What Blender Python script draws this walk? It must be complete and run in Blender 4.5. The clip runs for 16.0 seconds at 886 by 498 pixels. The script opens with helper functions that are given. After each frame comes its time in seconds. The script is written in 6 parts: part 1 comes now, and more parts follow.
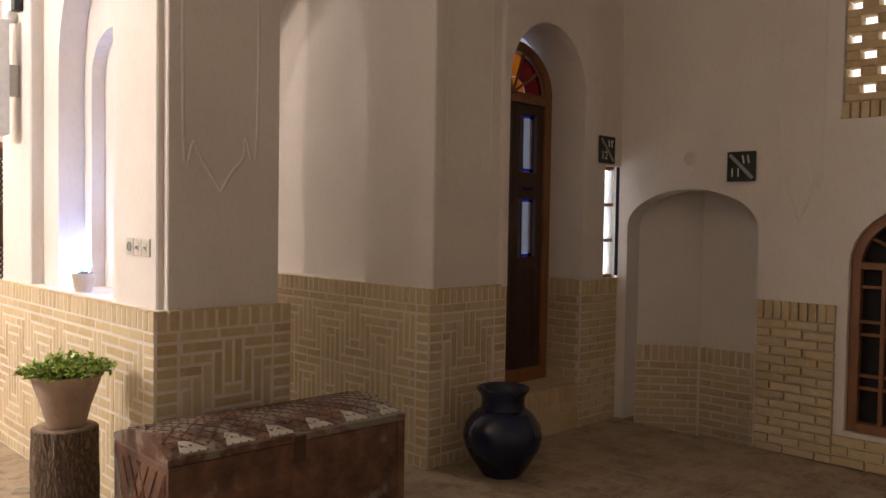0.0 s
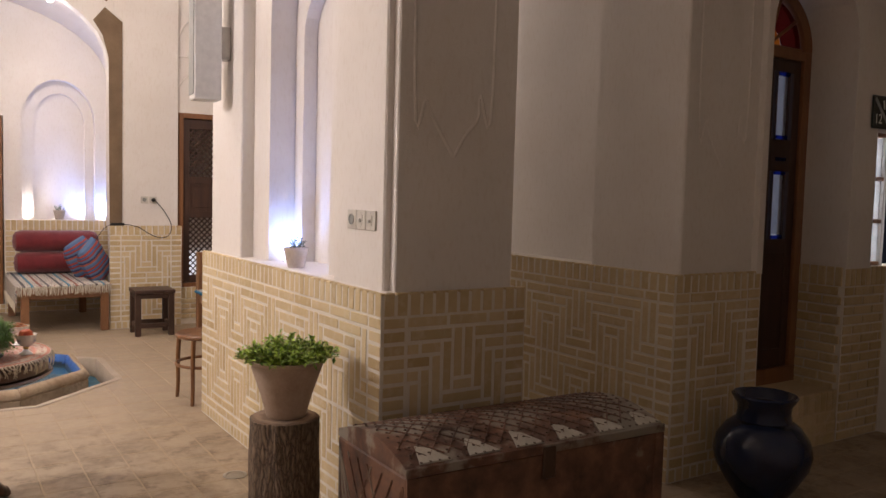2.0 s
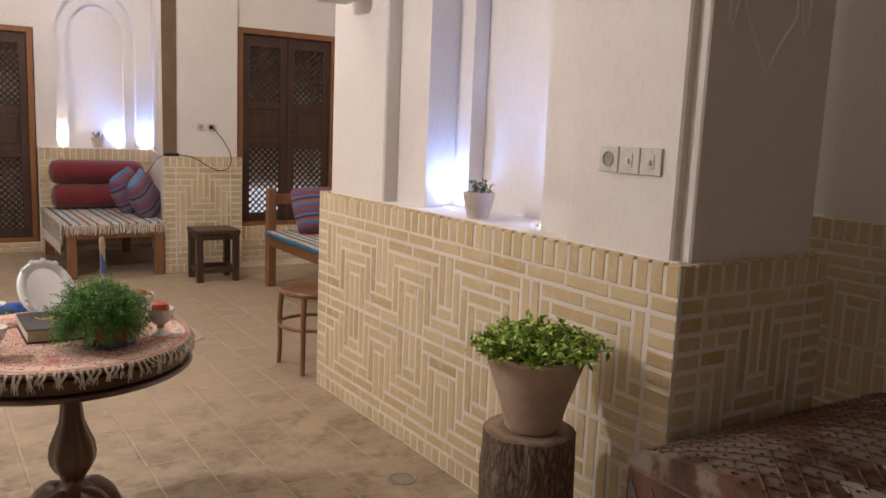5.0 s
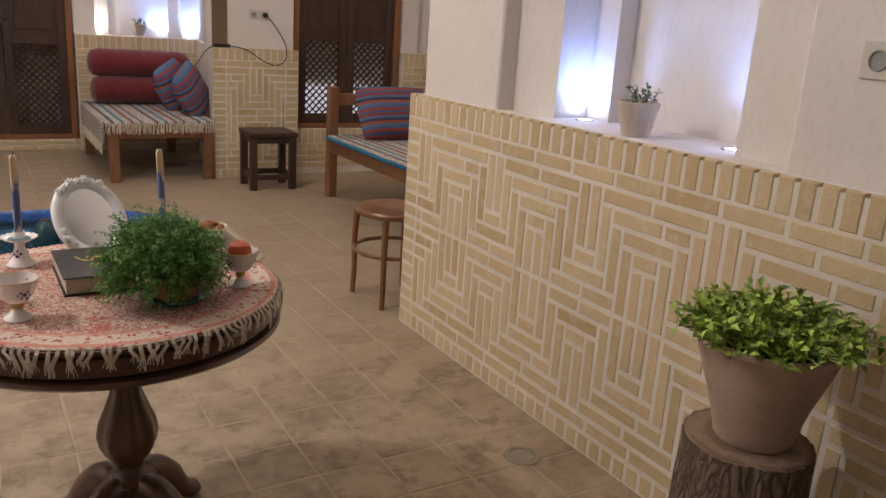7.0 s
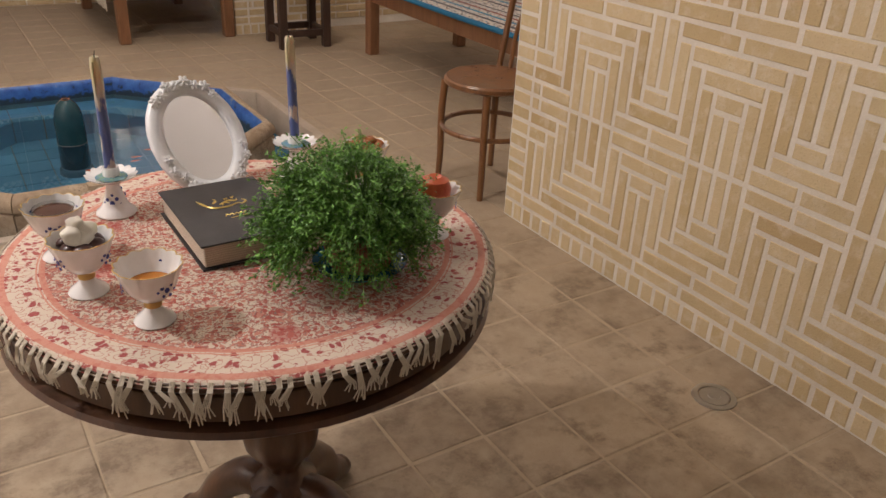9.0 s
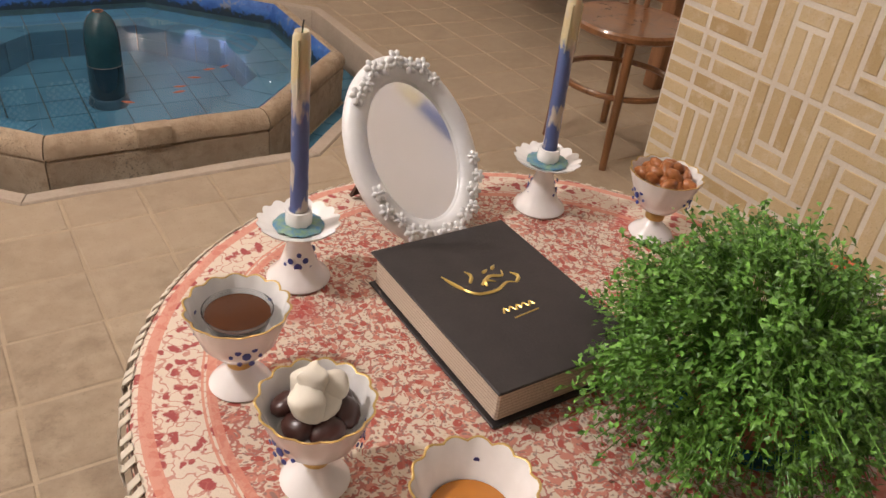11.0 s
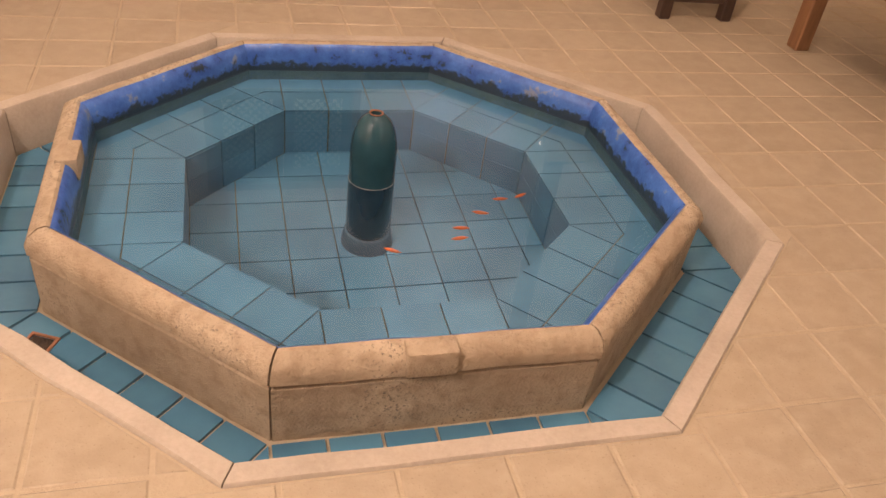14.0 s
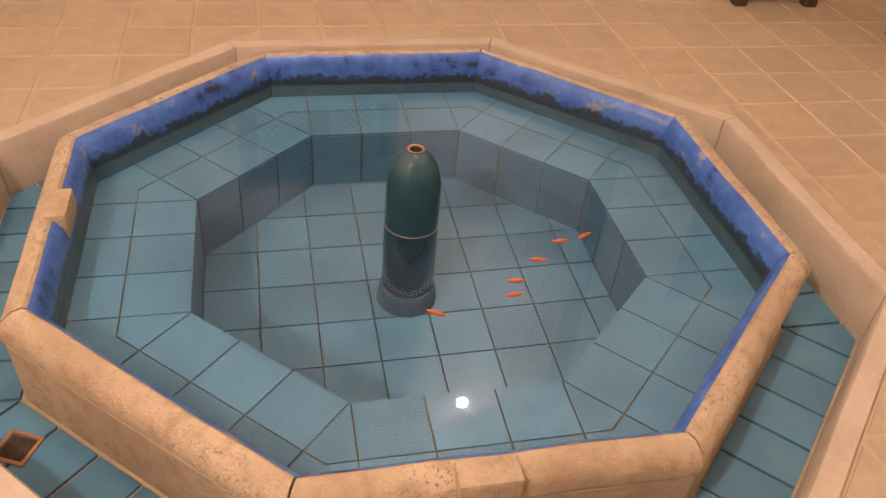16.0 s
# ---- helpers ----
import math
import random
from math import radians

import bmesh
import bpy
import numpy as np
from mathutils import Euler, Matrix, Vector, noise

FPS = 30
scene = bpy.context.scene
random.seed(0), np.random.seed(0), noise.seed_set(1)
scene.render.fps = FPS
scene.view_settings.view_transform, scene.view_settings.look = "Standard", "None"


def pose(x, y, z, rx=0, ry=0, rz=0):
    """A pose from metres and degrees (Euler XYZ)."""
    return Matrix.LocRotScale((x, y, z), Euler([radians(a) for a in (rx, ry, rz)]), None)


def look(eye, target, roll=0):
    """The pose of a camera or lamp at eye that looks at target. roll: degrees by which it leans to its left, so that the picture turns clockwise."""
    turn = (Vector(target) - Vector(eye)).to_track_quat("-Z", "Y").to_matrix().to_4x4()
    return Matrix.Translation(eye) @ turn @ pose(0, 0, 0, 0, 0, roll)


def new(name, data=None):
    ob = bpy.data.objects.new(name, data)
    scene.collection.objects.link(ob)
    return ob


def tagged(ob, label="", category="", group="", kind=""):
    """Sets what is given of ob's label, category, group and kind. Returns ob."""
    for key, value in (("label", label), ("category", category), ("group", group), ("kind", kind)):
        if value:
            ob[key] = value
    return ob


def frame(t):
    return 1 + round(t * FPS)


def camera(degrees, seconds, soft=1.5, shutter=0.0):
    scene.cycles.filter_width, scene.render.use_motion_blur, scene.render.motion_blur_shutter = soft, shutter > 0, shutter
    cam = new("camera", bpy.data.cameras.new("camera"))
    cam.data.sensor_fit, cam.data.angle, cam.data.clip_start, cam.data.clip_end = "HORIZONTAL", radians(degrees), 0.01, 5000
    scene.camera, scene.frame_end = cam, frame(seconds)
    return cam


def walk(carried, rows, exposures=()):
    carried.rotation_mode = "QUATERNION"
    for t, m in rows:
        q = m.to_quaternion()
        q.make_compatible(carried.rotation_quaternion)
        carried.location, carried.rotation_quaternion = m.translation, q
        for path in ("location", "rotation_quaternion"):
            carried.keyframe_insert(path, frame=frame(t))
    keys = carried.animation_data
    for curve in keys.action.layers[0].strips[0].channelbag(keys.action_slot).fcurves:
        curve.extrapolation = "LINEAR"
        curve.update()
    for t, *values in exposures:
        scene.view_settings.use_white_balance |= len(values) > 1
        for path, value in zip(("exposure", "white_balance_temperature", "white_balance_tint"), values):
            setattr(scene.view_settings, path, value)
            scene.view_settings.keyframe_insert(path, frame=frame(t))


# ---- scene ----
cam = camera(57.8, 16.0)
PATH = [
    (0, (0.063, 1.282, 1.518), (1.461, 2.71, 1.448), 0.9),
    (0.5, (0.156, 1.452, 1.493), (1.415, 3.004, 1.421), 1.8),
    (1, (0.187, 1.522, 1.485), (1.258, 3.209, 1.404), 2.6),
    (1.5, (0.157, 1.718, 1.478), (1.226, 3.404, 1.351), 2.5),
    (2, (0.133, 1.994, 1.484), (1.221, 3.667, 1.35), 1.5),
    (2.5, (0.119, 2.174, 1.47), (1.201, 3.845, 1.276), 2.7),
    (3, (0.138, 2.442, 1.469), (1.207, 4.12, 1.261), 3.5),
    (3.2, (0.085, 2.538, 1.469), (1.155, 4.214, 1.262), 3.6),
    (5.3, (-0.184, 3.431, 1.446), (0.924, 5.062, 1.116), 1.5),
    (5.5, (-0.207, 3.51, 1.457), (0.911, 5.127, 1.092), 0.0),
    (6, (-0.199, 3.679, 1.418), (0.923, 5.273, 0.969), 3.1),
    (6.5, (-0.089, 3.877, 1.415), (0.946, 5.52, 0.938), 4.5),
    (7, (-0.052, 4.097, 1.388), (0.955, 5.738, 0.846), 3.8),
    (7.5, (-0.142, 4.303, 1.412), (0.985, 5.856, 0.85), 1.4),
    (8, (-0.194, 4.475, 1.411), (0.94, 5.993, 0.772), 3.9),
    (8.5, (-0.232, 4.73, 1.358), (0.857, 6.241, 0.629), 4.4),
    (8.7, (-0.17, 4.795, 1.355), (0.817, 6.326, 0.529), 1.9),
    (10.8, (-0.195, 5.553, 1.258), (0.77, 6.933, 0.179), 7.4),
    (11, (-0.235, 5.626, 1.258), (0.722, 7.002, 0.167), 7.0),
    (11.5, (-0.315, 5.885, 1.258), (0.589, 7.289, 0.158), 4.7),
    (12, (-0.366, 6.066, 1.261), (0.453, 7.527, 0.155), 5.0),
    (12.5, (-0.267, 6.323, 1.239), (0.404, 7.831, 0.109), 4.9),
    (13, (-0.243, 6.547, 1.208), (0.395, 8.065, 0.072), 5.3),
    (13.5, (-0.192, 6.736, 1.234), (0.418, 8.256, 0.086), 5.7),
    (14, (-0.107, 6.93, 1.21), (0.406, 8.472, 0.045), 8.2),
    (14.5, (0.004, 7.08, 1.216), (0.409, 8.646, 0.039), 8.7),
    (15, (0.038, 7.204, 1.195), (0.422, 8.74, -0.027), 7.4),
    (15.5, (-0.008, 7.32, 1.207), (0.411, 8.832, -0.034), 6.7),
    (16, (-0.032, 7.335, 1.173), (0.376, 8.854, -0.062), 5.7),
]
walk(cam, [(t, look(eye, target, roll)) for t, eye, target, roll in PATH],
     exposures=[(0.0, 0.82, 6350, 14), (0.5, 0.46, 6250, 15), (1.5, 0.2, 6200, 17), (3.0, 0.12, 6150, 17), (5.5, -0.12, 6050, 14), (7.2, -0.36, 6050, 14), (8.5, -0.26, 6100, 14), (11.0, -0.1, 6250, 15), (12.0, -0.24, 6500, 16), (12.5, 0.12, 6800, 18), (14.0, 0.48, 7500, 27), (16.0, 0.5, 8200, 32)])

# ---- exposure is keyed with the walk; lights follow ----
def lamp(name, kind, place, power, colour, size=0.1, target=None, spot=60.0, blend=0.6):
    data = bpy.data.lights.new(name, kind)
    data.energy, data.color = power, colour
    if kind == "AREA":
        data.shape, data.size = "DISK", size
    else:
        data.shadow_soft_size = size
    if kind == "SPOT":
        data.spot_size, data.spot_blend = radians(spot), blend
    ob = new(name, data)
    ob.matrix_world = look(place, target if target else (place[0], place[1] + 0.0001, place[2] - 1))
    return ob


WARM, SOFT, COOL = (1.0, 0.86, 0.70), (1.0, 0.93, 0.85), (0.25, 0.42, 1.0)
world = bpy.data.worlds.new("world")
scene.world = world
world.use_nodes = True
world.node_tree.nodes["Background"].inputs[0].default_value = (0.02, 0.022, 0.03, 1)
world.node_tree.nodes["Background"].inputs[1].default_value = 0.3

lamp("wall_lamp_light", "POINT", (-1.3, 6.85, 2.65), 142, SOFT, 0.06)
lamp("alcove_lamp_light", "POINT", (1.25, 11.12, 3.36), 19, SOFT, 0.04)
lamp("iwan_lamp_light", "POINT", (2.95, 7.75, 3.8), 23, SOFT, 0.05)
# added spot, out of view, to brighten the walls of the dim room
lamp("south_lamp_light", "SPOT", (-1.3, 1.9, 3.8), 25, (1.0, 0.70, 0.42), 0.06, (4.4, 4.9, 3.6), 72, 1.0)
# added warm fill above the pool, at a spot out of view
lamp("hall_lamp_light", "POINT", (0.3, 8.6, 4.3), 86, WARM, 0.06)

# ---- materials ----
class Mat:
    """A node material built step by step."""

    def __init__(self, name):
        self.m = bpy.data.materials.new(name)
        self.m.use_nodes = True
        self.t = self.m.node_tree
        self.b = self.t.nodes["Principled BSDF"]
        self.co = self.node("ShaderNodeTexCoord").outputs["Object"]

    def node(self, kind, **inputs):
        n = self.t.nodes.new(kind)
        for k, v in inputs.items():
            self.put(n.inputs[k.replace("_", " ")], v)
        return n

    def put(self, socket, v):
        if isinstance(v, bpy.types.NodeSocket):
            self.t.links.new(v, socket)
        elif isinstance(v, tuple) and len(v) == 3 and socket.type == "RGBA":
            socket.default_value = (*v, 1)
        else:
            socket.default_value = v

    def noise(self, scale, detail=4.0, rough=0.55, co=None):
        n = self.node("ShaderNodeTexNoise", Scale=scale, Detail=detail, Roughness=rough, Vector=co or self.co)
        return n.outputs["Fac"]

    def voronoi(self, scale, feature="F1", co=None, out="Distance"):
        n = self.node("ShaderNodeTexVoronoi", Scale=scale, Vector=co or self.co)
        n.feature = feature
        return n.outputs[out]

    def ramp(self, fac, stops):
        n = self.node("ShaderNodeValToRGB", Fac=fac)
        e = n.color_ramp.elements
        while len(e) < len(stops):
            e.new(0.5)
        for el, (p, c) in zip(e, stops):
            el.position, el.color = p, (*c, 1) if isinstance(c, tuple) else (c, c, c, 1)
        return n.outputs["Color"]

    def mix(self, fac, a, b, kind="MIX"):
        n = self.node("ShaderNodeMix")
        n.data_type, n.blend_type = "RGBA", kind
        self.put(n.inputs[0], fac), self.put(n.inputs[6], a), self.put(n.inputs[7], b)
        return n.outputs[2]

    def math(self, op, a, b=0.0, c=0.0):
        n = self.node("ShaderNodeMath")
        n.operation = op
        self.put(n.inputs[0], a), self.put(n.inputs[1], b), self.put(n.inputs[2], c)
        return n.outputs[0]

    def random(self):
        return self.node("ShaderNodeObjectInfo").outputs["Random"]

    def island(self):
        return self.node("ShaderNodeNewGeometry").outputs["Random Per Island"]

    def stretched(self, x, y, z):
        n = self.node("ShaderNodeMapping", Vector=self.co, Scale=(x, y, z))
        return n.outputs[0]

    def axis(self, which):
        n = self.node("ShaderNodeSeparateXYZ", Vector=self.co)
        return n.outputs[which]

    def bump(self, height, strength=0.3, distance=0.01):
        n = self.node("ShaderNodeBump", Height=height, Strength=strength, Distance=distance)
        self.put(self.b.inputs["Normal"], n.outputs[0])
        return self

    def done(self, colour, rough=0.6, metal=0.0, **more):
        self.put(self.b.inputs["Base Color"], colour)
        self.put(self.b.inputs["Roughness"], rough)
        self.put(self.b.inputs["Metallic"], metal)
        for k, v in more.items():
            self.put(self.b.inputs[k.replace("_", " ")], v)
        return self.m


def mottled(name, low, high, scale=6.0, fine=60.0, rough=0.7, bump=0.15, dist=0.004, metal=0.0, vary=0.0, **more):
    """A surface of two tones with coarse stains and fine grain; vary: how far single pieces differ."""
    m = Mat(name)
    coarse, grain = m.noise(scale), m.noise(fine, 3.0)
    c = m.ramp(m.math("ADD", m.math("MULTIPLY", coarse, 0.7), m.math("MULTIPLY", grain, 0.3)), [(0.3, low), (0.7, high)])
    if vary:
        r = m.math("MULTIPLY_ADD", m.random(), vary, 1.0 - vary * 0.5)
        hsv = m.node("ShaderNodeHueSaturation", Value=r, Color=c)
        c = hsv.outputs[0]
    m.bump(grain, bump, dist)
    return m.done(c, rough, metal, **more)


def plaster_material():
    m = Mat("plaster")
    big, mid, fine = m.noise(1.3, 5), m.noise(9, 4), m.noise(140, 3)
    straw = m.noise(60, 2, 0.5, m.stretched(1.0, 1.0, 0.35))
    c = m.ramp(big, [(0.3, (0.73, 0.675, 0.62)), (0.7, (0.81, 0.765, 0.72))])
    c = m.mix(m.math("MULTIPLY", m.ramp(straw, [(0.52, 0.0), (0.72, 1.0)]), 0.14), c, (0.50, 0.40, 0.28))
    h = m.math("ADD", m.math("MULTIPLY", mid, 0.7), m.math("MULTIPLY", fine, 0.25))
    m.bump(h, 0.32, 0.012)
    return m.done(c, 0.82)


def brick_material(joined):
    """Buff brick, each piece of its own tone, with lime smears from the joints and fine pits."""
    m = Mat("brick_joined" if joined else "brick")
    r = m.island() if joined else m.random()
    geo = m.node("ShaderNodeNewGeometry").outputs["Position"]
    c = m.ramp(r, [(0.0, (0.545, 0.41, 0.222)), (0.35, (0.605, 0.47, 0.267)), (0.7, (0.65, 0.515, 0.305)), (0.93, (0.57, 0.435, 0.235)), (1.0, (0.49, 0.35, 0.175))])
    st, pit, dirt = m.noise(21, 6, 0.65, geo), m.noise(170, 3, 0.5, geo), m.noise(2.3, 5, 0.6, geo)
    c = m.mix(m.math("MULTIPLY", m.ramp(st, [(0.50, 0.0), (0.66, 1.0)]), 0.45), c, (0.72, 0.63, 0.47))
    c = m.mix(m.math("MULTIPLY", m.ramp(dirt, [(0.5, 0.0), (0.72, 1.0)]), 0.35), c, (0.40, 0.28, 0.14))
    c = m.mix(m.math("MULTIPLY", m.ramp(pit, [(0.60, 0.0), (0.72, 1.0)]), 0.35), c, (0.30, 0.20, 0.10))
    m.bump(m.math("ADD", m.math("MULTIPLY", pit, 0.5), st), 0.45, 0.006)
    return m.done(c, 0.85)


def tile_floor_material(joined):
    m = Mat("floor_tile_joined" if joined else "floor_tile")
    r = m.island() if joined else m.random()
    c = m.ramp(r, [(0.0, (0.36, 0.275, 0.182)), (0.3, (0.385, 0.297, 0.20)), (0.65, (0.405, 0.315, 0.213)), (1.0, (0.37, 0.283, 0.19))])
    geo = m.node("ShaderNodeNewGeometry").outputs["Position"]
    st, sm, pit = m.noise(3.1, 7, 0.65, geo), m.noise(17, 5, 0.6, geo), m.noise(190, 3, 0.5, geo)
    # dark blotches: strong south of y 6.6, faint past y 7.6, round the pool
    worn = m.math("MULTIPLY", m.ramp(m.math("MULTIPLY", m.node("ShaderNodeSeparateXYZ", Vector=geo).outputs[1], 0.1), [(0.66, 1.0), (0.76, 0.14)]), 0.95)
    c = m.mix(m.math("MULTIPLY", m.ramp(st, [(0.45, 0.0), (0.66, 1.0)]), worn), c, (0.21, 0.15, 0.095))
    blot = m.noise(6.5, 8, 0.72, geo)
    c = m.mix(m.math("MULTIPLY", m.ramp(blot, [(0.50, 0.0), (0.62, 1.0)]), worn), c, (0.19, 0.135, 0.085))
    c = m.mix(m.math("MULTIPLY", m.ramp(sm, [(0.42, 0.0), (0.68, 1.0)]), 0.40), c, (0.49, 0.40, 0.285))
    c = m.mix(m.math("MULTIPLY", m.ramp(pit, [(0.62, 0.0), (0.72, 1.0)]), 0.5), c, (0.20, 0.14, 0.08))
    m.bump(m.math("ADD", m.math("MULTIPLY", pit, 0.4), sm), 0.3, 0.004)
    return m.done(c, m.math("MULTIPLY_ADD", sm, 0.3, 0.42))


def wood_material(name, low, high, rough=0.45, scale=7.0, bump=0.2, axis=(1.0, 1.0, 0.12), coat=0.0):
    m = Mat(name)
    co = m.stretched(*axis)
    g, f = m.noise(scale * 3, 6, 0.65, co), m.noise(scale * 14, 3, 0.5, co)
    c = m.ramp(m.math("ADD", m.math("MULTIPLY", g, 0.75), m.math("MULTIPLY", f, 0.25)), [(0.32, low), (0.68, high)])
    m.bump(f, bump, 0.002)
    return m.done(c, m.math("MULTIPLY_ADD", g, 0.25, rough - 0.12), Coat_Weight=coat)


def glaze_material(name, low, high, rough=0.18, vary=0.0, scale=5.0):
    m = Mat(name)
    c = m.ramp(m.noise(scale, 5), [(0.3, low), (0.7, high)])
    if vary:
        hsv = m.node("ShaderNodeHueSaturation", Value=m.math("MULTIPLY_ADD", m.random(), vary, 1.0 - vary / 2), Color=c)
        c = hsv.outputs[0]
    m.bump(m.noise(22, 2), 0.05, 0.004)
    return m.done(c, rough)


def bark_material():
    m = Mat("bark")
    warp = m.node("ShaderNodeTexNoise", Scale=22.0, Detail=5.0, Vector=m.stretched(1.0, 1.0, 0.4)).outputs["Color"]
    co = m.mix(0.06, m.stretched(1.0, 1.0, 0.26), warp)
    ridge, fine = m.voronoi(58, "DISTANCE_TO_EDGE", co), m.noise(80, 4)
    c = m.ramp(ridge, [(0.0, (0.035, 0.021, 0.013)), (0.10, (0.13, 0.082, 0.05)), (0.45, (0.25, 0.175, 0.115))])
    c = m.mix(m.math("MULTIPLY", fine, 0.35), c, (0.30, 0.23, 0.17))
    m.bump(m.math("ADD", m.math("MINIMUM", ridge, 0.3), m.math("MULTIPLY", fine, 0.15)), 0.9, 0.02)
    return m.done(c, 0.92)


def stump_top_material():
    m = Mat("cut_wood")
    d = m.node("ShaderNodeVectorMath", )
    d.operation = "LENGTH"
    m.put(d.inputs[0], m.co)
    w = m.math("SINE", m.math("MULTIPLY_ADD", d.outputs["Value"], 420.0, m.math("MULTIPLY", m.noise(12), 9.0)))
    c = m.ramp(w, [(0.0, (0.20, 0.13, 0.085)), (1.0, (0.30, 0.21, 0.14))])
    m.bump(m.noise(90), 0.4, 0.004)
    return m.done(c, 0.85)


def cloth_red_material():
    """Block-printed table cloth: rings of red flowers on cream."""
    m = Mat("printed_cloth")
    d = m.node("ShaderNodeVectorMath")
    d.operation = "LENGTH"
    m.put(d.inputs[0], m.co)
    r = d.outputs["Value"]
    warp = m.node("ShaderNodeTexNoise", Scale=26.0, Vector=m.co)
    co = m.node("ShaderNodeVectorMath", )
    co.operation = "MULTIPLY_ADD"
    m.put(co.inputs[0], warp.outputs["Color"]), m.put(co.inputs[1], (0.035, 0.035, 0.0)), m.put(co.inputs[2], m.co)
    flowers = m.node("ShaderNodeTexVoronoi", Scale=105.0, Vector=co.outputs[0])
    petals = m.math("ADD", flowers.outputs["Distance"], m.math("MULTIPLY", m.noise(240, 2), 0.35))
    c = (0.62, 0.52, 0.41)
    vine = m.math("ABSOLUTE", m.math("SUBTRACT", m.noise(76, 2, 0.4), 0.5))
    c = m.mix(m.ramp(vine, [(0.02, 0.9), (0.045, 0.0)]), c, (0.36, 0.10, 0.08))
    leafs = m.node("ShaderNodeTexVoronoi", Scale=170.0, Vector=co.outputs[0])
    c = m.mix(m.ramp(m.math("ADD", leafs.outputs["Distance"], m.math("MULTIPLY", m.noise(210, 2), 0.3)), [(0.36, 0.8), (0.46, 0.0)]), c, (0.40, 0.13, 0.10))
    tone = m.mix(m.ramp(flowers.outputs["Color"], [(0.4, 0.0), (0.55, 1.0)]), (0.40, 0.09, 0.065), (0.53, 0.22, 0.16))
    c = m.mix(m.ramp(petals, [(0.56, 1.0), (0.66, 0.0)]), c, tone)
    c = m.mix(m.ramp(petals, [(0.22, 0.8), (0.28, 0.0)]), c, (0.62, 0.46, 0.34))
    small = m.node("ShaderNodeTexVoronoi", Scale=230.0, Vector=co.outputs[0])
    c = m.mix(m.ramp(small.outputs["Distance"], [(0.24, 0.8), (0.36, 0.0)]), c, (0.25, 0.16, 0.14))
    # larger pale medallions near the middle
    med = m.node("ShaderNodeTexVoronoi", Scale=7.0, Vector=m.co)
    c = m.mix(m.ramp(med.outputs["Distance"], [(0.16, 0.55), (0.2, 0.0)]), c, (0.42, 0.05, 0.045))
    # pale border with sparse dark red sprigs
    sprig = m.node("ShaderNodeTexVoronoi", Scale=62.0, Vector=co.outputs[0])
    edge = m.mix(m.ramp(m.math("ADD", sprig.outputs["Distance"], m.math("MULTIPLY", m.noise(190, 2), 0.45)), [(0.50, 1.0), (0.58, 0.0)]), (0.66, 0.56, 0.45), (0.36, 0.075, 0.07))
    edge = m.mix(m.ramp(vine, [(0.015, 0.7), (0.03, 0.0)]), edge, (0.45, 0.13, 0.10))
    c = m.mix(m.math("GREATER_THAN", r, 0.332), c, edge)
    for at, w in ((0.330, 0.0045), (0.388, 0.006), (0.338, 0.0012)):
        band = m.math("LESS_THAN", m.math("ABSOLUTE", m.math("SUBTRACT", r, at)), w)
        c = m.mix(m.math("MULTIPLY", band, 0.85), c, (0.60, 0.24, 0.17))
    weave = m.noise(420, 2)
    m.bump(weave, 0.4, 0.002)
    return m.done(c, 0.9)


def stripes_material(name, colours, width, axis=0, rough=0.9):
    m = Mat(name)
    p = m.math("FRACT", m.math("DIVIDE", m.math("ADD", m.axis(axis), m.math("MULTIPLY", m.noise(9), 0.012)), width))
    n = len(colours)
    ramp = m.ramp(p, [(i / n, c) for i, c in enumerate(colours)])
    ramp.node.color_ramp.interpolation = "CONSTANT"
    weave = m.noise(380, 2)
    c = m.mix(m.math("MULTIPLY", weave, 0.2), ramp, (0.12, 0.09, 0.09))
    m.bump(weave, 0.5, 0.003)
    return m.done(c, rough)


def rug_material():
    """Flat-woven rug: pale ground with dark, blue and rust bands."""
    m = Mat("woven_rug")
    x = m.math("ADD", m.axis(0), m.math("MULTIPLY", m.noise(30), 0.006))
    p = m.math("FRACT", m.math("DIVIDE", x, 0.33))
    band = m.ramp(p, [(0.0, (0.60, 0.54, 0.46)), (0.14, (0.10, 0.09, 0.09)), (0.22, (0.62, 0.57, 0.5)), (0.36, (0.06, 0.25, 0.38)), (0.44, (0.60, 0.54, 0.46)), (0.58, (0.30, 0.10, 0.07)), (0.66, (0.58, 0.52, 0.45)), (0.8, (0.12, 0.11, 0.12)), (0.86, (0.6, 0.55, 0.48))])
    band.node.color_ramp.interpolation = "CONSTANT"
    fleck = m.voronoi(95, "F1", m.stretched(1.0, 0.35, 1.0))
    c = m.mix(m.ramp(fleck, [(0.34, 0.85), (0.46, 0.0)]), band, (0.10, 0.085, 0.09))
    dab = m.node("ShaderNodeTexVoronoi", Scale=60.0, Vector=m.stretched(1.0, 0.5, 1.0))
    c = m.mix(m.ramp(dab.outputs["Distance"], [(0.2, 0.8), (0.28, 0.0)]), c, m.ramp(dab.outputs["Color"], [(0.3, (0.35, 0.10, 0.06)), (0.6, (0.05, 0.22, 0.36))]))
    weave = m.noise(300, 2)
    m.bump(weave, 0.5, 0.004)
    return m.done(c, 0.95)


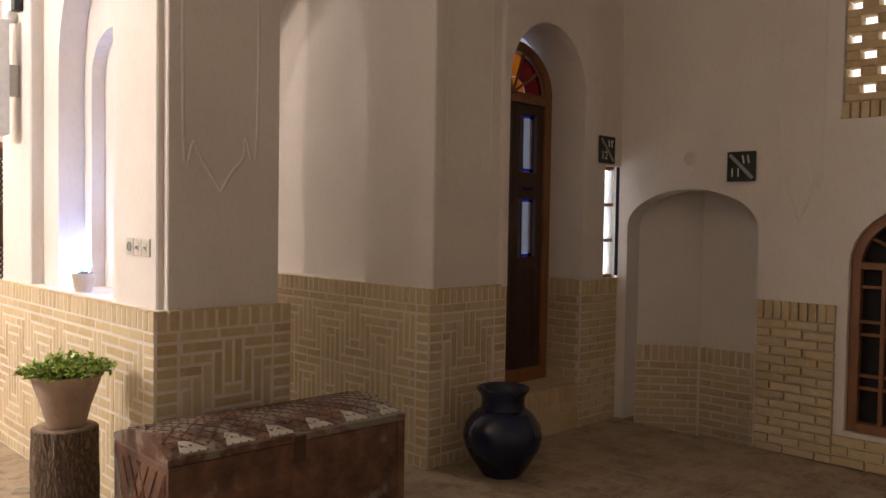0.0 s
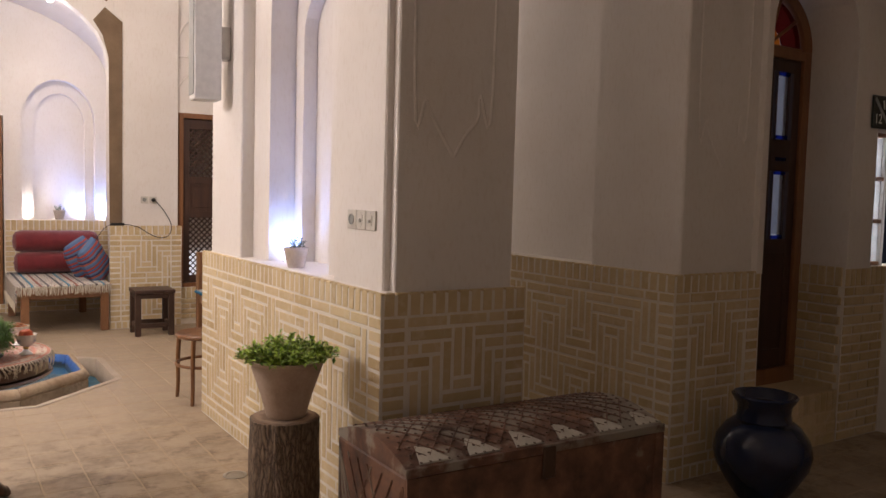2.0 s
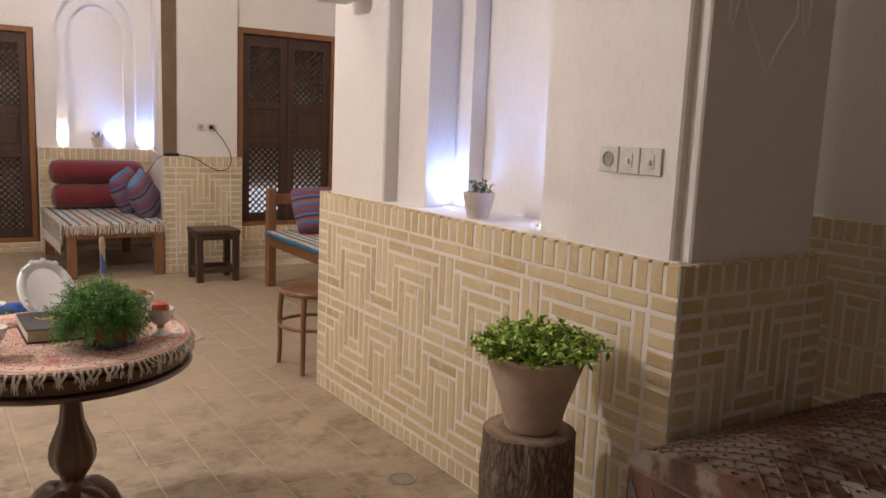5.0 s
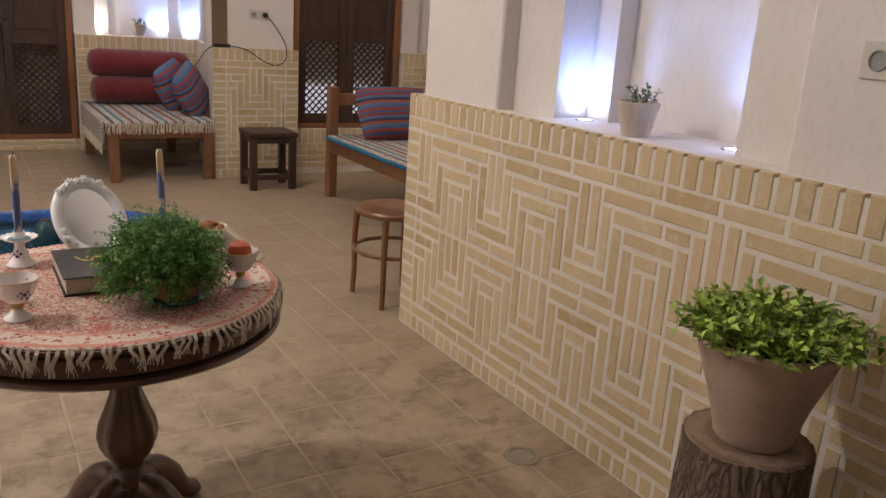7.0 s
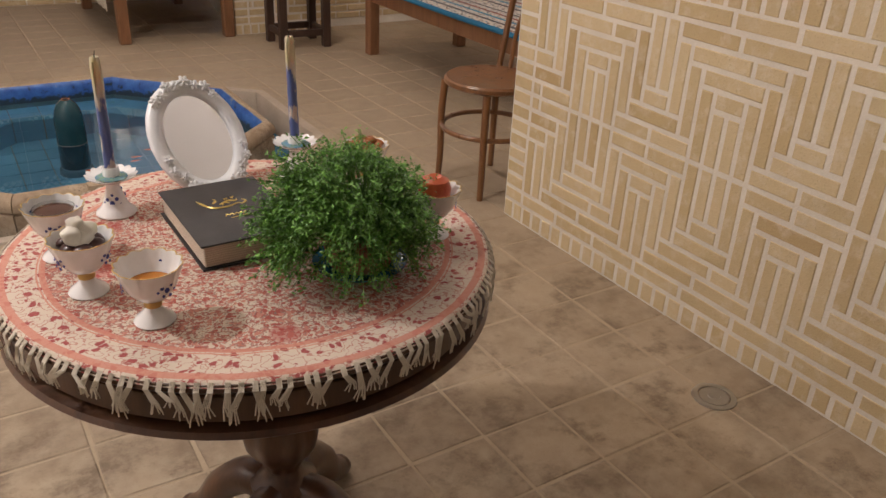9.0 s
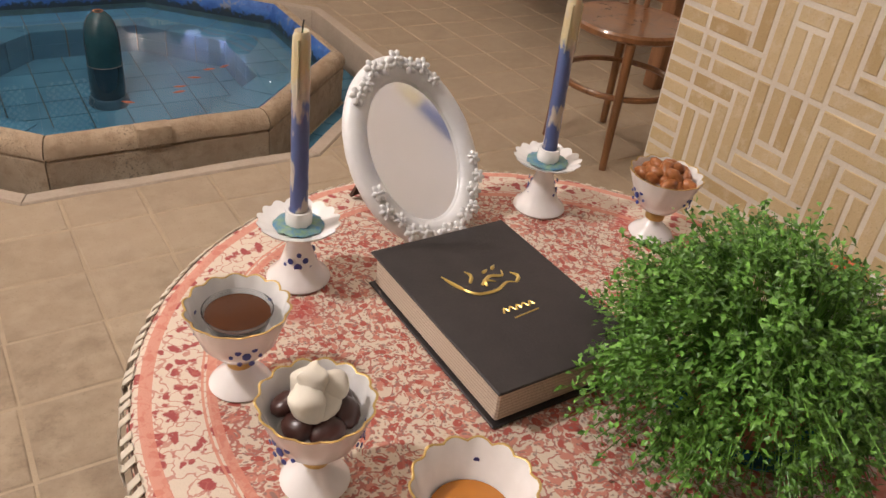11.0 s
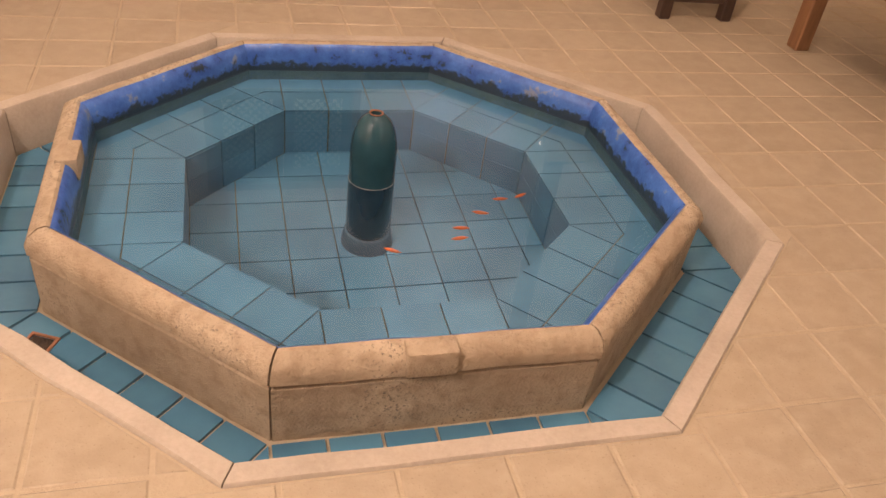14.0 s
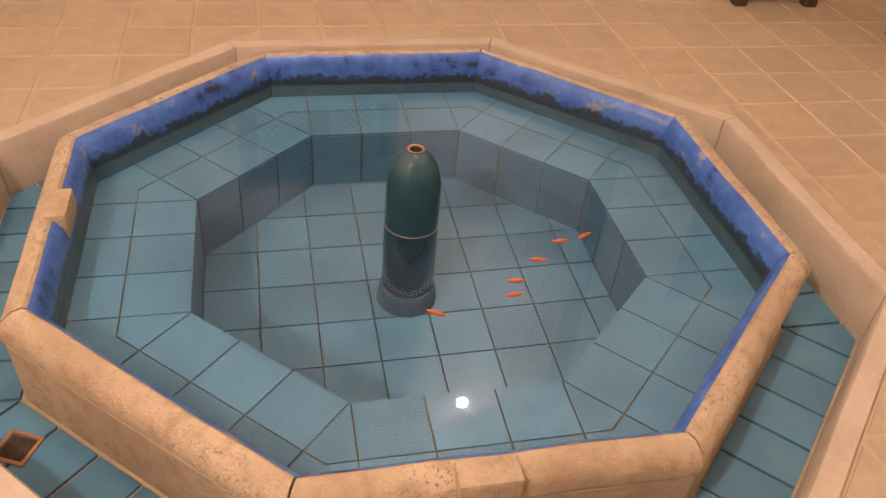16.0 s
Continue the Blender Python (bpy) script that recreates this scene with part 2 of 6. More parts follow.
def rust_material(name, bare):
    """Old painted sheet metal: brown rust with worn pale patches."""
    m = Mat(name)
    a, b, f = m.noise(7, 6, 0.65), m.noise(3.1, 4), m.noise(120, 3)
    c = m.ramp(a, [(0.3, (0.030, 0.017, 0.012)), (0.5, (0.14, 0.066, 0.040)), (0.72, (0.27, 0.135, 0.075))])
    worn = m.ramp(m.math("ADD", m.math("MULTIPLY", b, 0.6), m.math("MULTIPLY", a, 0.4)), [(bare, 0.0), (bare + 0.06, 1.0)])
    c = m.mix(m.math("MULTIPLY", worn, 0.8), c, (0.33, 0.31, 0.26))
    m.bump(m.math("ADD", a, m.math("MULTIPLY", f, 0.3)), 0.35, 0.006)
    return m.done(c, m.math("MULTIPLY_ADD", a, 0.4, 0.32), m.math("MULTIPLY", worn, 0.5))


def candle_material():
    """Cream wax, dipped in blue on its lower part, with drips."""
    m = Mat("dipped_wax")
    z = m.math("ADD", m.axis(2), m.math("MULTIPLY", m.noise(45, 3), 0.06))
    c = m.ramp(z, [(0.0, (0.07, 0.105, 0.27)), (0.18, (0.11, 0.155, 0.34)), (0.185, (0.62, 0.52, 0.30)), (0.3, (0.66, 0.56, 0.34))])
    smear = m.ramp(m.noise(30, 3, 0.5, m.stretched(1, 1, 0.5)), [(0.50, 0.0), (0.54, 1.0)])
    c = m.mix(m.math("MULTIPLY", smear, 0.85), c, (0.60, 0.54, 0.42))
    return m.done(c, 0.4, Subsurface_Weight=0.1)


def porcelain_material():
    m = Mat("porcelain")
    c = m.ramp(m.noise(30), [(0.4, (0.82, 0.80, 0.77)), (0.7, (0.88, 0.86, 0.84))])
    return m.done(c, 0.18, Coat_Weight=0.4)


def plain(name, colour, rough=0.5, metal=0.0, **more):
    m = Mat(name)
    c = m.ramp(m.noise(24, 4), [(0.3, tuple(v * 0.86 for v in colour)), (0.7, colour)])
    return m.done(c, rough, metal, **more)


def leaf_material(name, low, high):
    m = Mat(name)
    c = m.ramp(m.island(), [(0.0, low), (0.6, high), (1.0, tuple(min(1, v * 1.5) for v in high))])
    return m.done(c, 0.42, Subsurface_Weight=0.0, Transmission_Weight=0.0)


def glow(name, colour, power):
    m = Mat(name)
    return m.done((0.8, 0.8, 0.8), 0.5, Emission_Color=colour, Emission_Strength=power)


def rim_stone_material():
    m = Mat("rim_stone")
    a, b, f = m.noise(4, 6), m.noise(28, 5), m.noise(160, 3)
    c = m.ramp(a, [(0.3, (0.36, 0.26, 0.17)), (0.7, (0.54, 0.42, 0.29))])
    c = m.mix(m.math("MULTIPLY", m.ramp(b, [(0.48, 0.0), (0.68, 1.0)]), 0.5), c, (0.26, 0.17, 0.10))
    c = m.mix(m.math("MULTIPLY", m.ramp(f, [(0.56, 0.0), (0.66, 1.0)]), m.ramp(a, [(0.46, 0.0), (0.62, 0.8)])), c, (0.12, 0.095, 0.075))
    m.bump(m.math("ADD", b, m.math("MULTIPLY", f, 0.5)), 0.7, 0.012)
    return m.done(c, 0.8)


def blue_paint_material():
    """Worn blue paint over dark mossy stone."""
    m = Mat("worn_blue_paint")
    a, b = m.noise(13, 6, 0.65), m.noise(60, 4)
    c = m.ramp(a, [(0.28, (0.015, 0.025, 0.018)), (0.35, (0.02, 0.04, 0.06)), (0.40, (0.03, 0.10, 0.36)), (0.60, (0.06, 0.18, 0.52)), (0.66, (0.24, 0.27, 0.34))])
    line = m.math("MULTIPLY_ADD", m.math("ADD", m.axis(2), m.math("MULTIPLY", m.math("ADD", a, m.math("MULTIPLY", b, 0.5)), -0.11)), 8.0, 0.9)
    c = m.mix(m.ramp(line, [(0.27, 0.92), (0.38, 0.0)]), c, (0.022, 0.032, 0.028))
    m.bump(m.math("ADD", a, m.math("MULTIPLY", b, 0.3)), 0.4, 0.006)
    return m.done(c, 0.3)


PLASTER, BRICK, BRICK_J = plaster_material(), brick_material(False), brick_material(True)
MORTAR = mottled("mortar", (0.65, 0.59, 0.50), (0.80, 0.74, 0.645), 7, 120, 0.9, 0.4, 0.004)
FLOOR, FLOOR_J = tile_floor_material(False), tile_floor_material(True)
GROUT = mottled("floor_grout", (0.38, 0.295, 0.20), (0.47, 0.37, 0.255), 9, 150, 0.9, 0.5, 0.004)
OCHRE = mottled("ochre_plaster", (0.15, 0.098, 0.056), (0.24, 0.16, 0.095), 5, 90, 0.85)
STONE, BLUEPAINT = rim_stone_material(), blue_paint_material()
MOSS = mottled("mossy_stone", (0.04, 0.10, 0.12), (0.09, 0.16, 0.165), 16, 90, 0.5, 0.5, 0.006)
KERB = mottled("kerb_stone", (0.38, 0.305, 0.23), (0.53, 0.445, 0.355), 5, 100, 0.8, 0.4)
MENISCUS = mottled("meniscus_pale", (0.10, 0.12, 0.12), (0.36, 0.34, 0.30), 60, 200, 0.7)
MOUNT = mottled("slate_mount", (0.03, 0.085, 0.13), (0.05, 0.12, 0.17), 20, 90, 0.6)
TURQ = glaze_material("turquoise_tile", (0.046, 0.160, 0.252), (0.071, 0.216, 0.32), 0.34, 0.22)
TURQ_M = glaze_material("moat_tile", (0.045, 0.155, 0.25), (0.075, 0.225, 0.325), 0.2, 0.25)
POOLGROUT = mottled("pool_grout", (0.085, 0.07, 0.035), (0.17, 0.135, 0.07), 9, 80, 0.8)
DRUMG = glaze_material("reflection_dark_glaze", (0.008, 0.022, 0.04), (0.014, 0.038, 0.062), 0.12)
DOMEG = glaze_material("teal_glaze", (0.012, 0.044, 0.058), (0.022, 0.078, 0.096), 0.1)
JARG = glaze_material("blue_jar_glaze", (0.006, 0.010, 0.028), (0.012, 0.022, 0.06), 0.16)
DARKWOOD = wood_material("dark_wood", (0.035, 0.016, 0.010), (0.085, 0.040, 0.024), 0.5)
ORANGEWOOD = wood_material("orange_wood", (0.18, 0.075, 0.028), (0.30, 0.13, 0.05), 0.45)
BENCHWOOD = wood_material("bench_wood", (0.17, 0.075, 0.032), (0.30, 0.145, 0.065), 0.5)
STOOLWOOD = wood_material("stool_wood", (0.035, 0.018, 0.012), (0.085, 0.045, 0.03), 0.45)
BENTWOOD = wood_material("bentwood", (0.13, 0.052, 0.018), (0.27, 0.118, 0.04), 0.3, coat=0.4)
WALNUT = wood_material("walnut", (0.042, 0.019, 0.010), (0.13, 0.058, 0.026), 0.35, coat=0.3)
BARK, CUT = bark_material(), stump_top_material()
CLAY = mottled("pale_terracotta", (0.34, 0.235, 0.17), (0.50, 0.385, 0.30), 8, 90, 0.85, 0.25)
PALECLAY = mottled("pale_clay", (0.50, 0.41, 0.33), (0.68, 0.60, 0.52), 10, 90, 0.85, 0.25)
CLAYRED = mottled("red_terracotta", (0.25, 0.10, 0.05), (0.36, 0.16, 0.085), 9, 90, 0.7)
SOIL = mottled("soil", (0.03, 0.02, 0.014), (0.075, 0.05, 0.033), 20, 150, 0.95, 0.8, 0.01)
LEAF = leaf_material("herb_leaf", (0.09, 0.19, 0.015), (0.33, 0.46, 0.06))
STEM = plain("pale_stem", (0.32, 0.33, 0.10), 0.6)
LEAF2 = leaf_material("cress_leaf", (0.045, 0.125, 0.013), (0.125, 0.285, 0.04))
LEAF3 = leaf_material("succulent_leaf", (0.04, 0.075, 0.045), (0.10, 0.15, 0.08))
RUST, RUSTBARE = rust_material("chest_rust", 0.57), rust_material("chest_rust_worn", 0.46)
TIN = mottled("old_tin", (0.38, 0.35, 0.29), (0.56, 0.52, 0.44), 12, 90, 0.5, 0.2, metal=0.2)
STUD = plain("stud_iron", (0.12, 0.08, 0.06), 0.45, 0.8)
CLOTH, RUG = cloth_red_material(), rug_material()
FRINGE = mottled("cotton_fringe", (0.58, 0.51, 0.40), (0.76, 0.69, 0.57), 12, 200, 0.95, 0.4)
VELVET = mottled("red_velvet", (0.11, 0.006, 0.010), (0.20, 0.014, 0.018), 9, 240, 0.85, 0.6, 0.004, Sheen_Weight=0.4)
STRIPE = stripes_material("striped_weave", [(0.36, 0.05, 0.035), (0.07, 0.14, 0.28), (0.10, 0.19, 0.33), (0.40, 0.09, 0.05), (0.03, 0.04, 0.11), (0.09, 0.17, 0.31), (0.28, 0.04, 0.04), (0.06, 0.12, 0.26)], 0.16, 2)
BLUECLOTH = plain("blue_cloth", (0.02, 0.16, 0.30), 0.9)
PORCELAIN = porcelain_material()
BLUEMOTIF = plain("cobalt_motif", (0.03, 0.05, 0.24), 0.3)
GILT = plain("gilt", (0.55, 0.38, 0.13), 0.35, 0.6)
GOLD = plain("gold_leaf", (0.75, 0.55, 0.16), 0.3, 0.7)
WAX = candle_material()
WICK = plain("wick", (0.02, 0.02, 0.02), 0.9)
BOOKCOVER = mottled("black_leatherette", (0.018, 0.015, 0.015), (0.034, 0.028, 0.027), 30, 300, 0.5, 0.3, 0.001)
PAGES = stripes_material("page_edges", [(0.62, 0.52, 0.40), (0.50, 0.41, 0.31), (0.66, 0.57, 0.45)], 0.004, 2)
MIRROR = Mat("mirror_glass").done((0.86, 0.88, 0.90), 0.13, 1.0)
WHITERESIN = plain("white_resin", (0.87, 0.87, 0.86), 0.3)
CREAM = plain("cream", (0.78, 0.72, 0.60), 0.6)
COFFEE = plain("brown_vinegar", (0.075, 0.022, 0.006), 0.06)
TEA = plain("amber_liquid", (0.50, 0.19, 0.03), 0.08)
DATE = plain("dark_date", (0.05, 0.016, 0.012), 0.3)
NUT = mottled("oleaster_fruit", (0.24, 0.075, 0.02), (0.44, 0.165, 0.05), 40, 200, 0.28, vary=0.4)
APPLE = mottled("apple_skin", (0.42, 0.05, 0.02), (0.62, 0.17, 0.05), 14, 90, 0.3)
SAUCERBLUE = glaze_material("blue_saucer", (0.02, 0.10, 0.16), (0.04, 0.17, 0.25), 0.2)
PLASTIC = plain("ivory_plastic", (0.66, 0.62, 0.55), 0.4)
WHITEPLASTIC = plain("white_plastic", (0.74, 0.73, 0.70), 0.4)
GRILLE = plain("grey_grille", (0.32, 0.32, 0.30), 0.6)
BLACK = plain("black_plastic", (0.015, 0.015, 0.015), 0.5)
STEEL = plain("steel", (0.45, 0.43, 0.40), 0.3, 0.9)
SIGN = plain("sign_tile", (0.014, 0.022, 0.016), 0.25)
SIGNWHITE = plain("sign_white", (0.72, 0.72, 0.68), 0.5)
BULB = glow("bulb_glass", (1.0, 0.9, 0.75), 25.0)
LED = glow("led_lens", (0.8, 0.87, 1.0), 30.0)
LEDWARM = glow("led_lens_warm", (1.0, 0.9, 0.76), 30.0)
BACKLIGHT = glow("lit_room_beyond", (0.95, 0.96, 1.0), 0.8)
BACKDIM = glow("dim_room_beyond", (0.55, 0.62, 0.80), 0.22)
GLASS_O = plain("orange_glass", (0.9, 0.25, 0.02), 0.1, Transmission_Weight=0.9, IOR=1.1)
GLASS_R = plain("red_glass", (0.25, 0.02, 0.015), 0.1, Transmission_Weight=0.6, IOR=1.1)
GLASS_B = plain("blue_glass", (0.02, 0.04, 0.40), 0.1, Transmission_Weight=0.8, IOR=1.1)
GLASS_C = plain("frosted_pane", (0.78, 0.82, 0.86), 0.5, Transmission_Weight=0.7, IOR=1.1)
FISHM = plain("goldfish", (0.75, 0.13, 0.02), 0.35)
WATER = Mat("water").done((0.93, 0.98, 1.0), 0.0, 0.0, Transmission_Weight=1.0, IOR=1.33)


# ---- mesh helpers ----
def thing(name, x, y, z, rz, label, category, group="", kind=""):
    ob = new(name)
    ob.matrix_world = pose(x, y, z, 0, 0, rz)
    return tagged(ob, label, category, group, kind)


def finish(bm, name, material, smooth=False):
    bmesh.ops.recalc_face_normals(bm, faces=bm.faces)
    me = bpy.data.meshes.new(name)
    bm.to_mesh(me)
    bm.free()
    me.materials.append(material)
    if smooth:
        me.shade_smooth()
        me.set_sharp_from_angle(angle=radians(40))
    return me


def part(name, bm, material, parent=None, label="", smooth=False, at=None):
    ob = new(name, finish(bm, name, material, smooth))
    ob.parent = parent
    if at is not None:
        ob.matrix_basis = at
    if label:
        tagged(ob, label)
    return ob


def single(name, bm, material, label, category, at=None, smooth=False, group="", kind=""):
    return tagged(part(name, bm, material, None, "", smooth, at), label, category, group, kind)


def box(x0, x1, y0, y1, z0, z1, bevel=0.0, seg=1, bm=None):
    bm = bm or bmesh.new()
    m = Matrix.Translation(((x0 + x1) / 2, (y0 + y1) / 2, (z0 + z1) / 2)) @ Matrix.Diagonal((x1 - x0, y1 - y0, z1 - z0, 1))
    vs = bmesh.ops.create_cube(bm, size=1, matrix=m)["verts"]
    if bevel:
        es = list({e for v in vs for e in v.link_edges})
        bmesh.ops.bevel(bm, geom=es, offset=bevel, segments=seg, affect="EDGES", profile=0.5)
    return bm


def lathe(profile, n=32, bm=None, at=(0, 0, 0), scallop=None, ring=False):
    """A turned solid from (radius, height) pairs; scallop(i, angle) may shift a ring's radius and height."""
    bm = bm or bmesh.new()
    rings = []
    for i, (r, z) in enumerate(profile):
        row = []
        for k in range(n):
            a = 2 * math.pi * k / n
            rr, zz = (r, z) if not scallop else scallop(i, a, r, z)
            row.append(bm.verts.new((at[0] + rr * math.cos(a), at[1] + rr * math.sin(a), at[2] + zz)))
        rings.append(row)
    for a, b in zip(rings, rings[1:]):
        for k in range(n):
            bm.faces.new((a[k], a[(k + 1) % n], b[(k + 1) % n], b[k]))
    if ring:
        for k in range(n):
            bm.faces.new((rings[-1][k], rings[-1][(k + 1) % n], rings[0][(k + 1) % n], rings[0][k]))
    if not ring and profile[0][0] > 1e-5:
        bm.faces.new(rings[0][::-1])
    if not ring and profile[-1][0] > 1e-5:
        bm.faces.new(rings[-1])
    bmesh.ops.remove_doubles(bm, verts=bm.verts, dist=1e-6)
    return bm


def prism(points, y0, y1, bm=None, m=None):
    """A solid with the outline points (x, z), reaching from y0 to y1."""
    bm = bm or bmesh.new()
    f = [bm.verts.new((x, y0, z)) for x, z in points]
    b = [bm.verts.new((x, y1, z)) for x, z in points]
    n = len(points)
    bm.faces.new(f), bm.faces.new(b[::-1])
    for i in range(n):
        bm.faces.new((f[i], b[i], b[(i + 1) % n], f[(i + 1) % n]))
    if m is not None:
        bmesh.ops.transform(bm, matrix=m, verts=f + b)
    return bm


def slab(points, z0, z1, bm=None):
    """A solid with the outline points (x, y), reaching from z0 to z1."""
    bm = bm or bmesh.new()
    f = [bm.verts.new((x, y, z0)) for x, y in points]
    b = [bm.verts.new((x, y, z1)) for x, y in points]
    n = len(points)
    bm.faces.new(f[::-1]), bm.faces.new(b)
    for i in range(n):
        bm.faces.new((f[i], f[(i + 1) % n], b[(i + 1) % n], b[i]))
    return bm


def tube(path, radius, n=8, bm=None, closed=False, taper=None):
    """A round bar along a path of points."""
    bm = bm or bmesh.new()
    pts = [Vector(p) for p in path]
    rings, count = [], len(pts)
    up = Vector((0.123, 0.311, 0.942)).normalized()
    for i, p in enumerate(pts):
        a = pts[(i - 1) % count] if closed or i else p
        b = pts[(i + 1) % count] if closed or i < count - 1 else p
        d = (b - a).normalized()
        u = d.cross(up)
        if u.length < 0.2:
            u = d.cross(Vector((1, 0, 0)))
        u.normalize()
        v = d.cross(u)
        r = radius * (taper(i / max(1, count - 1)) if taper else 1)
        rings.append([bm.verts.new(p + (u * math.cos(2 * math.pi * k / n) + v * math.sin(2 * math.pi * k / n)) * r) for k in range(n)])
    pairs = list(zip(rings, rings[1:])) + ([(rings[-1], rings[0])] if closed else [])
    for a, b in pairs:
        for k in range(n):
            bm.faces.new((a[k], a[(k + 1) % n], b[(k + 1) % n], b[k]))
    if not closed:
        bm.faces.new(rings[0][::-1]), bm.faces.new(rings[-1])
    return bm


def arc(x0, x1, spring, apex, n=16, sharp=0.0):
    """Points of an arch from (x0, spring) over its apex to (x1, spring)."""
    out, mid, half = [], (x0 + x1) / 2, (x1 - x0) / 2
    for i in range(n + 1):
        a = math.pi * (1 - i / n)
        out.append((mid + half * math.cos(a), spring + (apex - spring) * (math.sin(a) ** (1 - sharp * 0.3))))
    return out


def arched(x0, x1, z0, z1, a0, a1, spring, apex):
    """The outline of a wall with an arched opening that reaches its foot."""
    return [(x0, z0), (a0, z0)] + arc(a0, a1, spring, apex) + [(a1, z0), (x1, z0), (x1, z1), (x0, z1)]


def smooth_path(points, n=6):
    """A finer path through the points."""
    pts, out = [Vector(p) for p in points], []
    for i in range(len(pts) - 1):
        p0, p1, p2, p3 = pts[max(i - 1, 0)], pts[i], pts[i + 1], pts[min(i + 2, len(pts) - 1)]
        for k in range(n):
            t = k / n
            out.append(0.5 * ((2 * p1) + (p2 - p0) * t + (2 * p0 - 5 * p1 + 4 * p2 - p3) * t * t + (3 * p1 - p0 - 3 * p2 + p3) * t ** 3))
    return out + [pts[-1]]


def wobble(bm, amount, scale):
    for v in bm.verts:
        v.co += Vector(noise.noise_vector(v.co * scale)) * amount


WEST = Matrix(((0, 1, 0, 0), (1, 0, 0, 0), (0, 0, 1, 0), (0, 0, 0, 1)))  # outline x runs along y, depth along x
# ---- the large structure ----
def structure(name, bm, material, label="", parent=None, smooth=False, at=None):
    return tagged(part(name, bm, material, parent, "", smooth, at), label, "", "", "structure")


CX, CY = 0.317, 8.907  # the middle of the pool
SX, SY = 1.035, 0.978  # it is a little wider than long


def octagon(apothem, turn=0.0):
    r = apothem / math.cos(math.pi / 8)
    return [(CX + SX * r * math.cos(math.pi / 8 + math.pi / 4 * k + turn), CY + SY * r * math.sin(math.pi / 8 + math.pi / 4 * k + turn)) for k in range(8)]


def floor_base():
    bm, h = bmesh.new(), 1.066
    o = octagon(h)
    x0, x1, y0, y1 = CX - h * SX, CX + h * SX, CY - h * SY, CY + h * SY
    for a in ((-2.4, 5.4, -1.4, y0), (5.4, 6.4, -1.4, 3.69), (5.4, 6.4, 4.72, y0), (-2.4, 6.4, y1, 12.7), (-2.4, x0, y0, y1), (x1, 6.4, y0, y1)):
        box(a[0], a[1], a[2], a[3], -0.08, -0.0022, bm=bm)
    for i, j, c in ((0, 1, (x1, y1)), (2, 3, (x0, y1)), (4, 5, (x0, y0)), (6, 7, (x1, y0))):
        slab([o[i], c, o[j]], -0.08, -0.0022, bm)
    return bm


floor = structure("floor", floor_base(), GROUT, "buff square clay floor tiles with pale worn joints")

# south-east pier: brick dado below, plaster above
pier = structure("wall_pier_south", box(1.6833, 2.4267, 4.8253, 7.2867, -0.01, 1.070), MORTAR, "buff brick dado in a stepped diamond bond with pale mortar")
bm = box(1.765, 2.372, 4.862, 5.38, 1.07, 4.25, 0.006)
box(1.732, 1.80, 4.905, 5.378, 1.071, 4.24, 0.008, bm=bm)
box(1.732, 2.385, 6.68, 7.25, 1.07, 4.25, 0.008, bm=bm)
prism(arched(5.375, 6.685, 1.07, 4.25, 5.60, 6.42, 2.40, 3.02), 1.81, 1.965, bm, WEST)
prism(arched(5.375, 6.685, 1.07, 4.25, 5.71, 6.30, 2.36, 2.615), 1.962, 2.045, bm, WEST)
box(2.042, 2.385, 5.375, 6.685, 1.07, 4.25, bm=bm)
structure("wall_pier_plaster", bm, PLASTER, "cream plastered pier with nested arched niches")
structure("ledge_pier", box(1.728, 2.40, 4.872, 7.262, 1.055, 1.0785, 0.003), PLASTER, "pale plaster ledge on the brick dado")

# second pier beside the passage
structure("wall_pier_east", box(3.3883, 4.10, 4.7943, 7.32, -0.01, 1.095), MORTAR, "buff brick dado in a stepped bond")
bm = prism(arched(4.83, 7.3, 1.09, 4.25, 5.46, 7.06, 2.5, 3.35), 3.432, 3.62, bmesh.new(), WEST)
box(3.615, 4.06, 4.83, 7.3, 1.09, 4.25, 0.004, bm=bm)
box(3.425, 3.50, 4.80, 4.865, 1.092, 4.24, 0.008, bm=bm)
structure("wall_pier_east_plaster", bm, PLASTER, "cream plastered pier with a tall blind arch")

# wall with the arched door, and the corner with the slit window
bm = prism(arched(4.05, 5.205, 1.09, 4.25, 4.10, 4.94, 2.46, 2.9), 4.79, 5.16)
box(5.20, 5.45, 4.79, 5.16, 1.96, 4.25, bm=bm)
structure("wall_door", bm, PLASTER, "plaster wall with a deep arched door recess")
structure("wall_door_foot", box(4.94, 5.6, 4.798, 5.2, -0.01, 1.10), MORTAR, "brick dado beside the door recess")
structure("floor_recess", box(4.10, 4.94, 4.80, 5.3, -0.01, 0.33, 0.008), BRICK_J, "raised brick step in the door recess")

# east wall with niche, arched window and brick screen
bm = prism(arched(3.18, 4.80, 0.0, 2.215, 3.69, 4.72, 1.50, 1.775), 5.42, 5.60, bmesh.new(), WEST)
prism(arched(2.1, 3.18, 0.22, 2.2, 2.26, 3.10, 1.28, 1.66), 5.42, 5.55, bm, WEST)
box(5.42, 5.55, 2.1, 3.18, -0.01, 0.225, bm=bm)
box(5.42, 5.55, -1.3, 2.1, -0.01, 4.25, bm=bm)
box(5.42, 5.60, 3.17, 4.80, 2.215, 4.25, bm=bm)
box(5.42, 5.55, 2.1, 2.32, 2.195, 4.25, bm=bm)
box(5.42, 5.55, 2.30, 3.172, 3.25, 4.25, bm=bm)
structure("wall_east", bm, PLASTER, "dim plaster wall with a low arched niche and arched window")
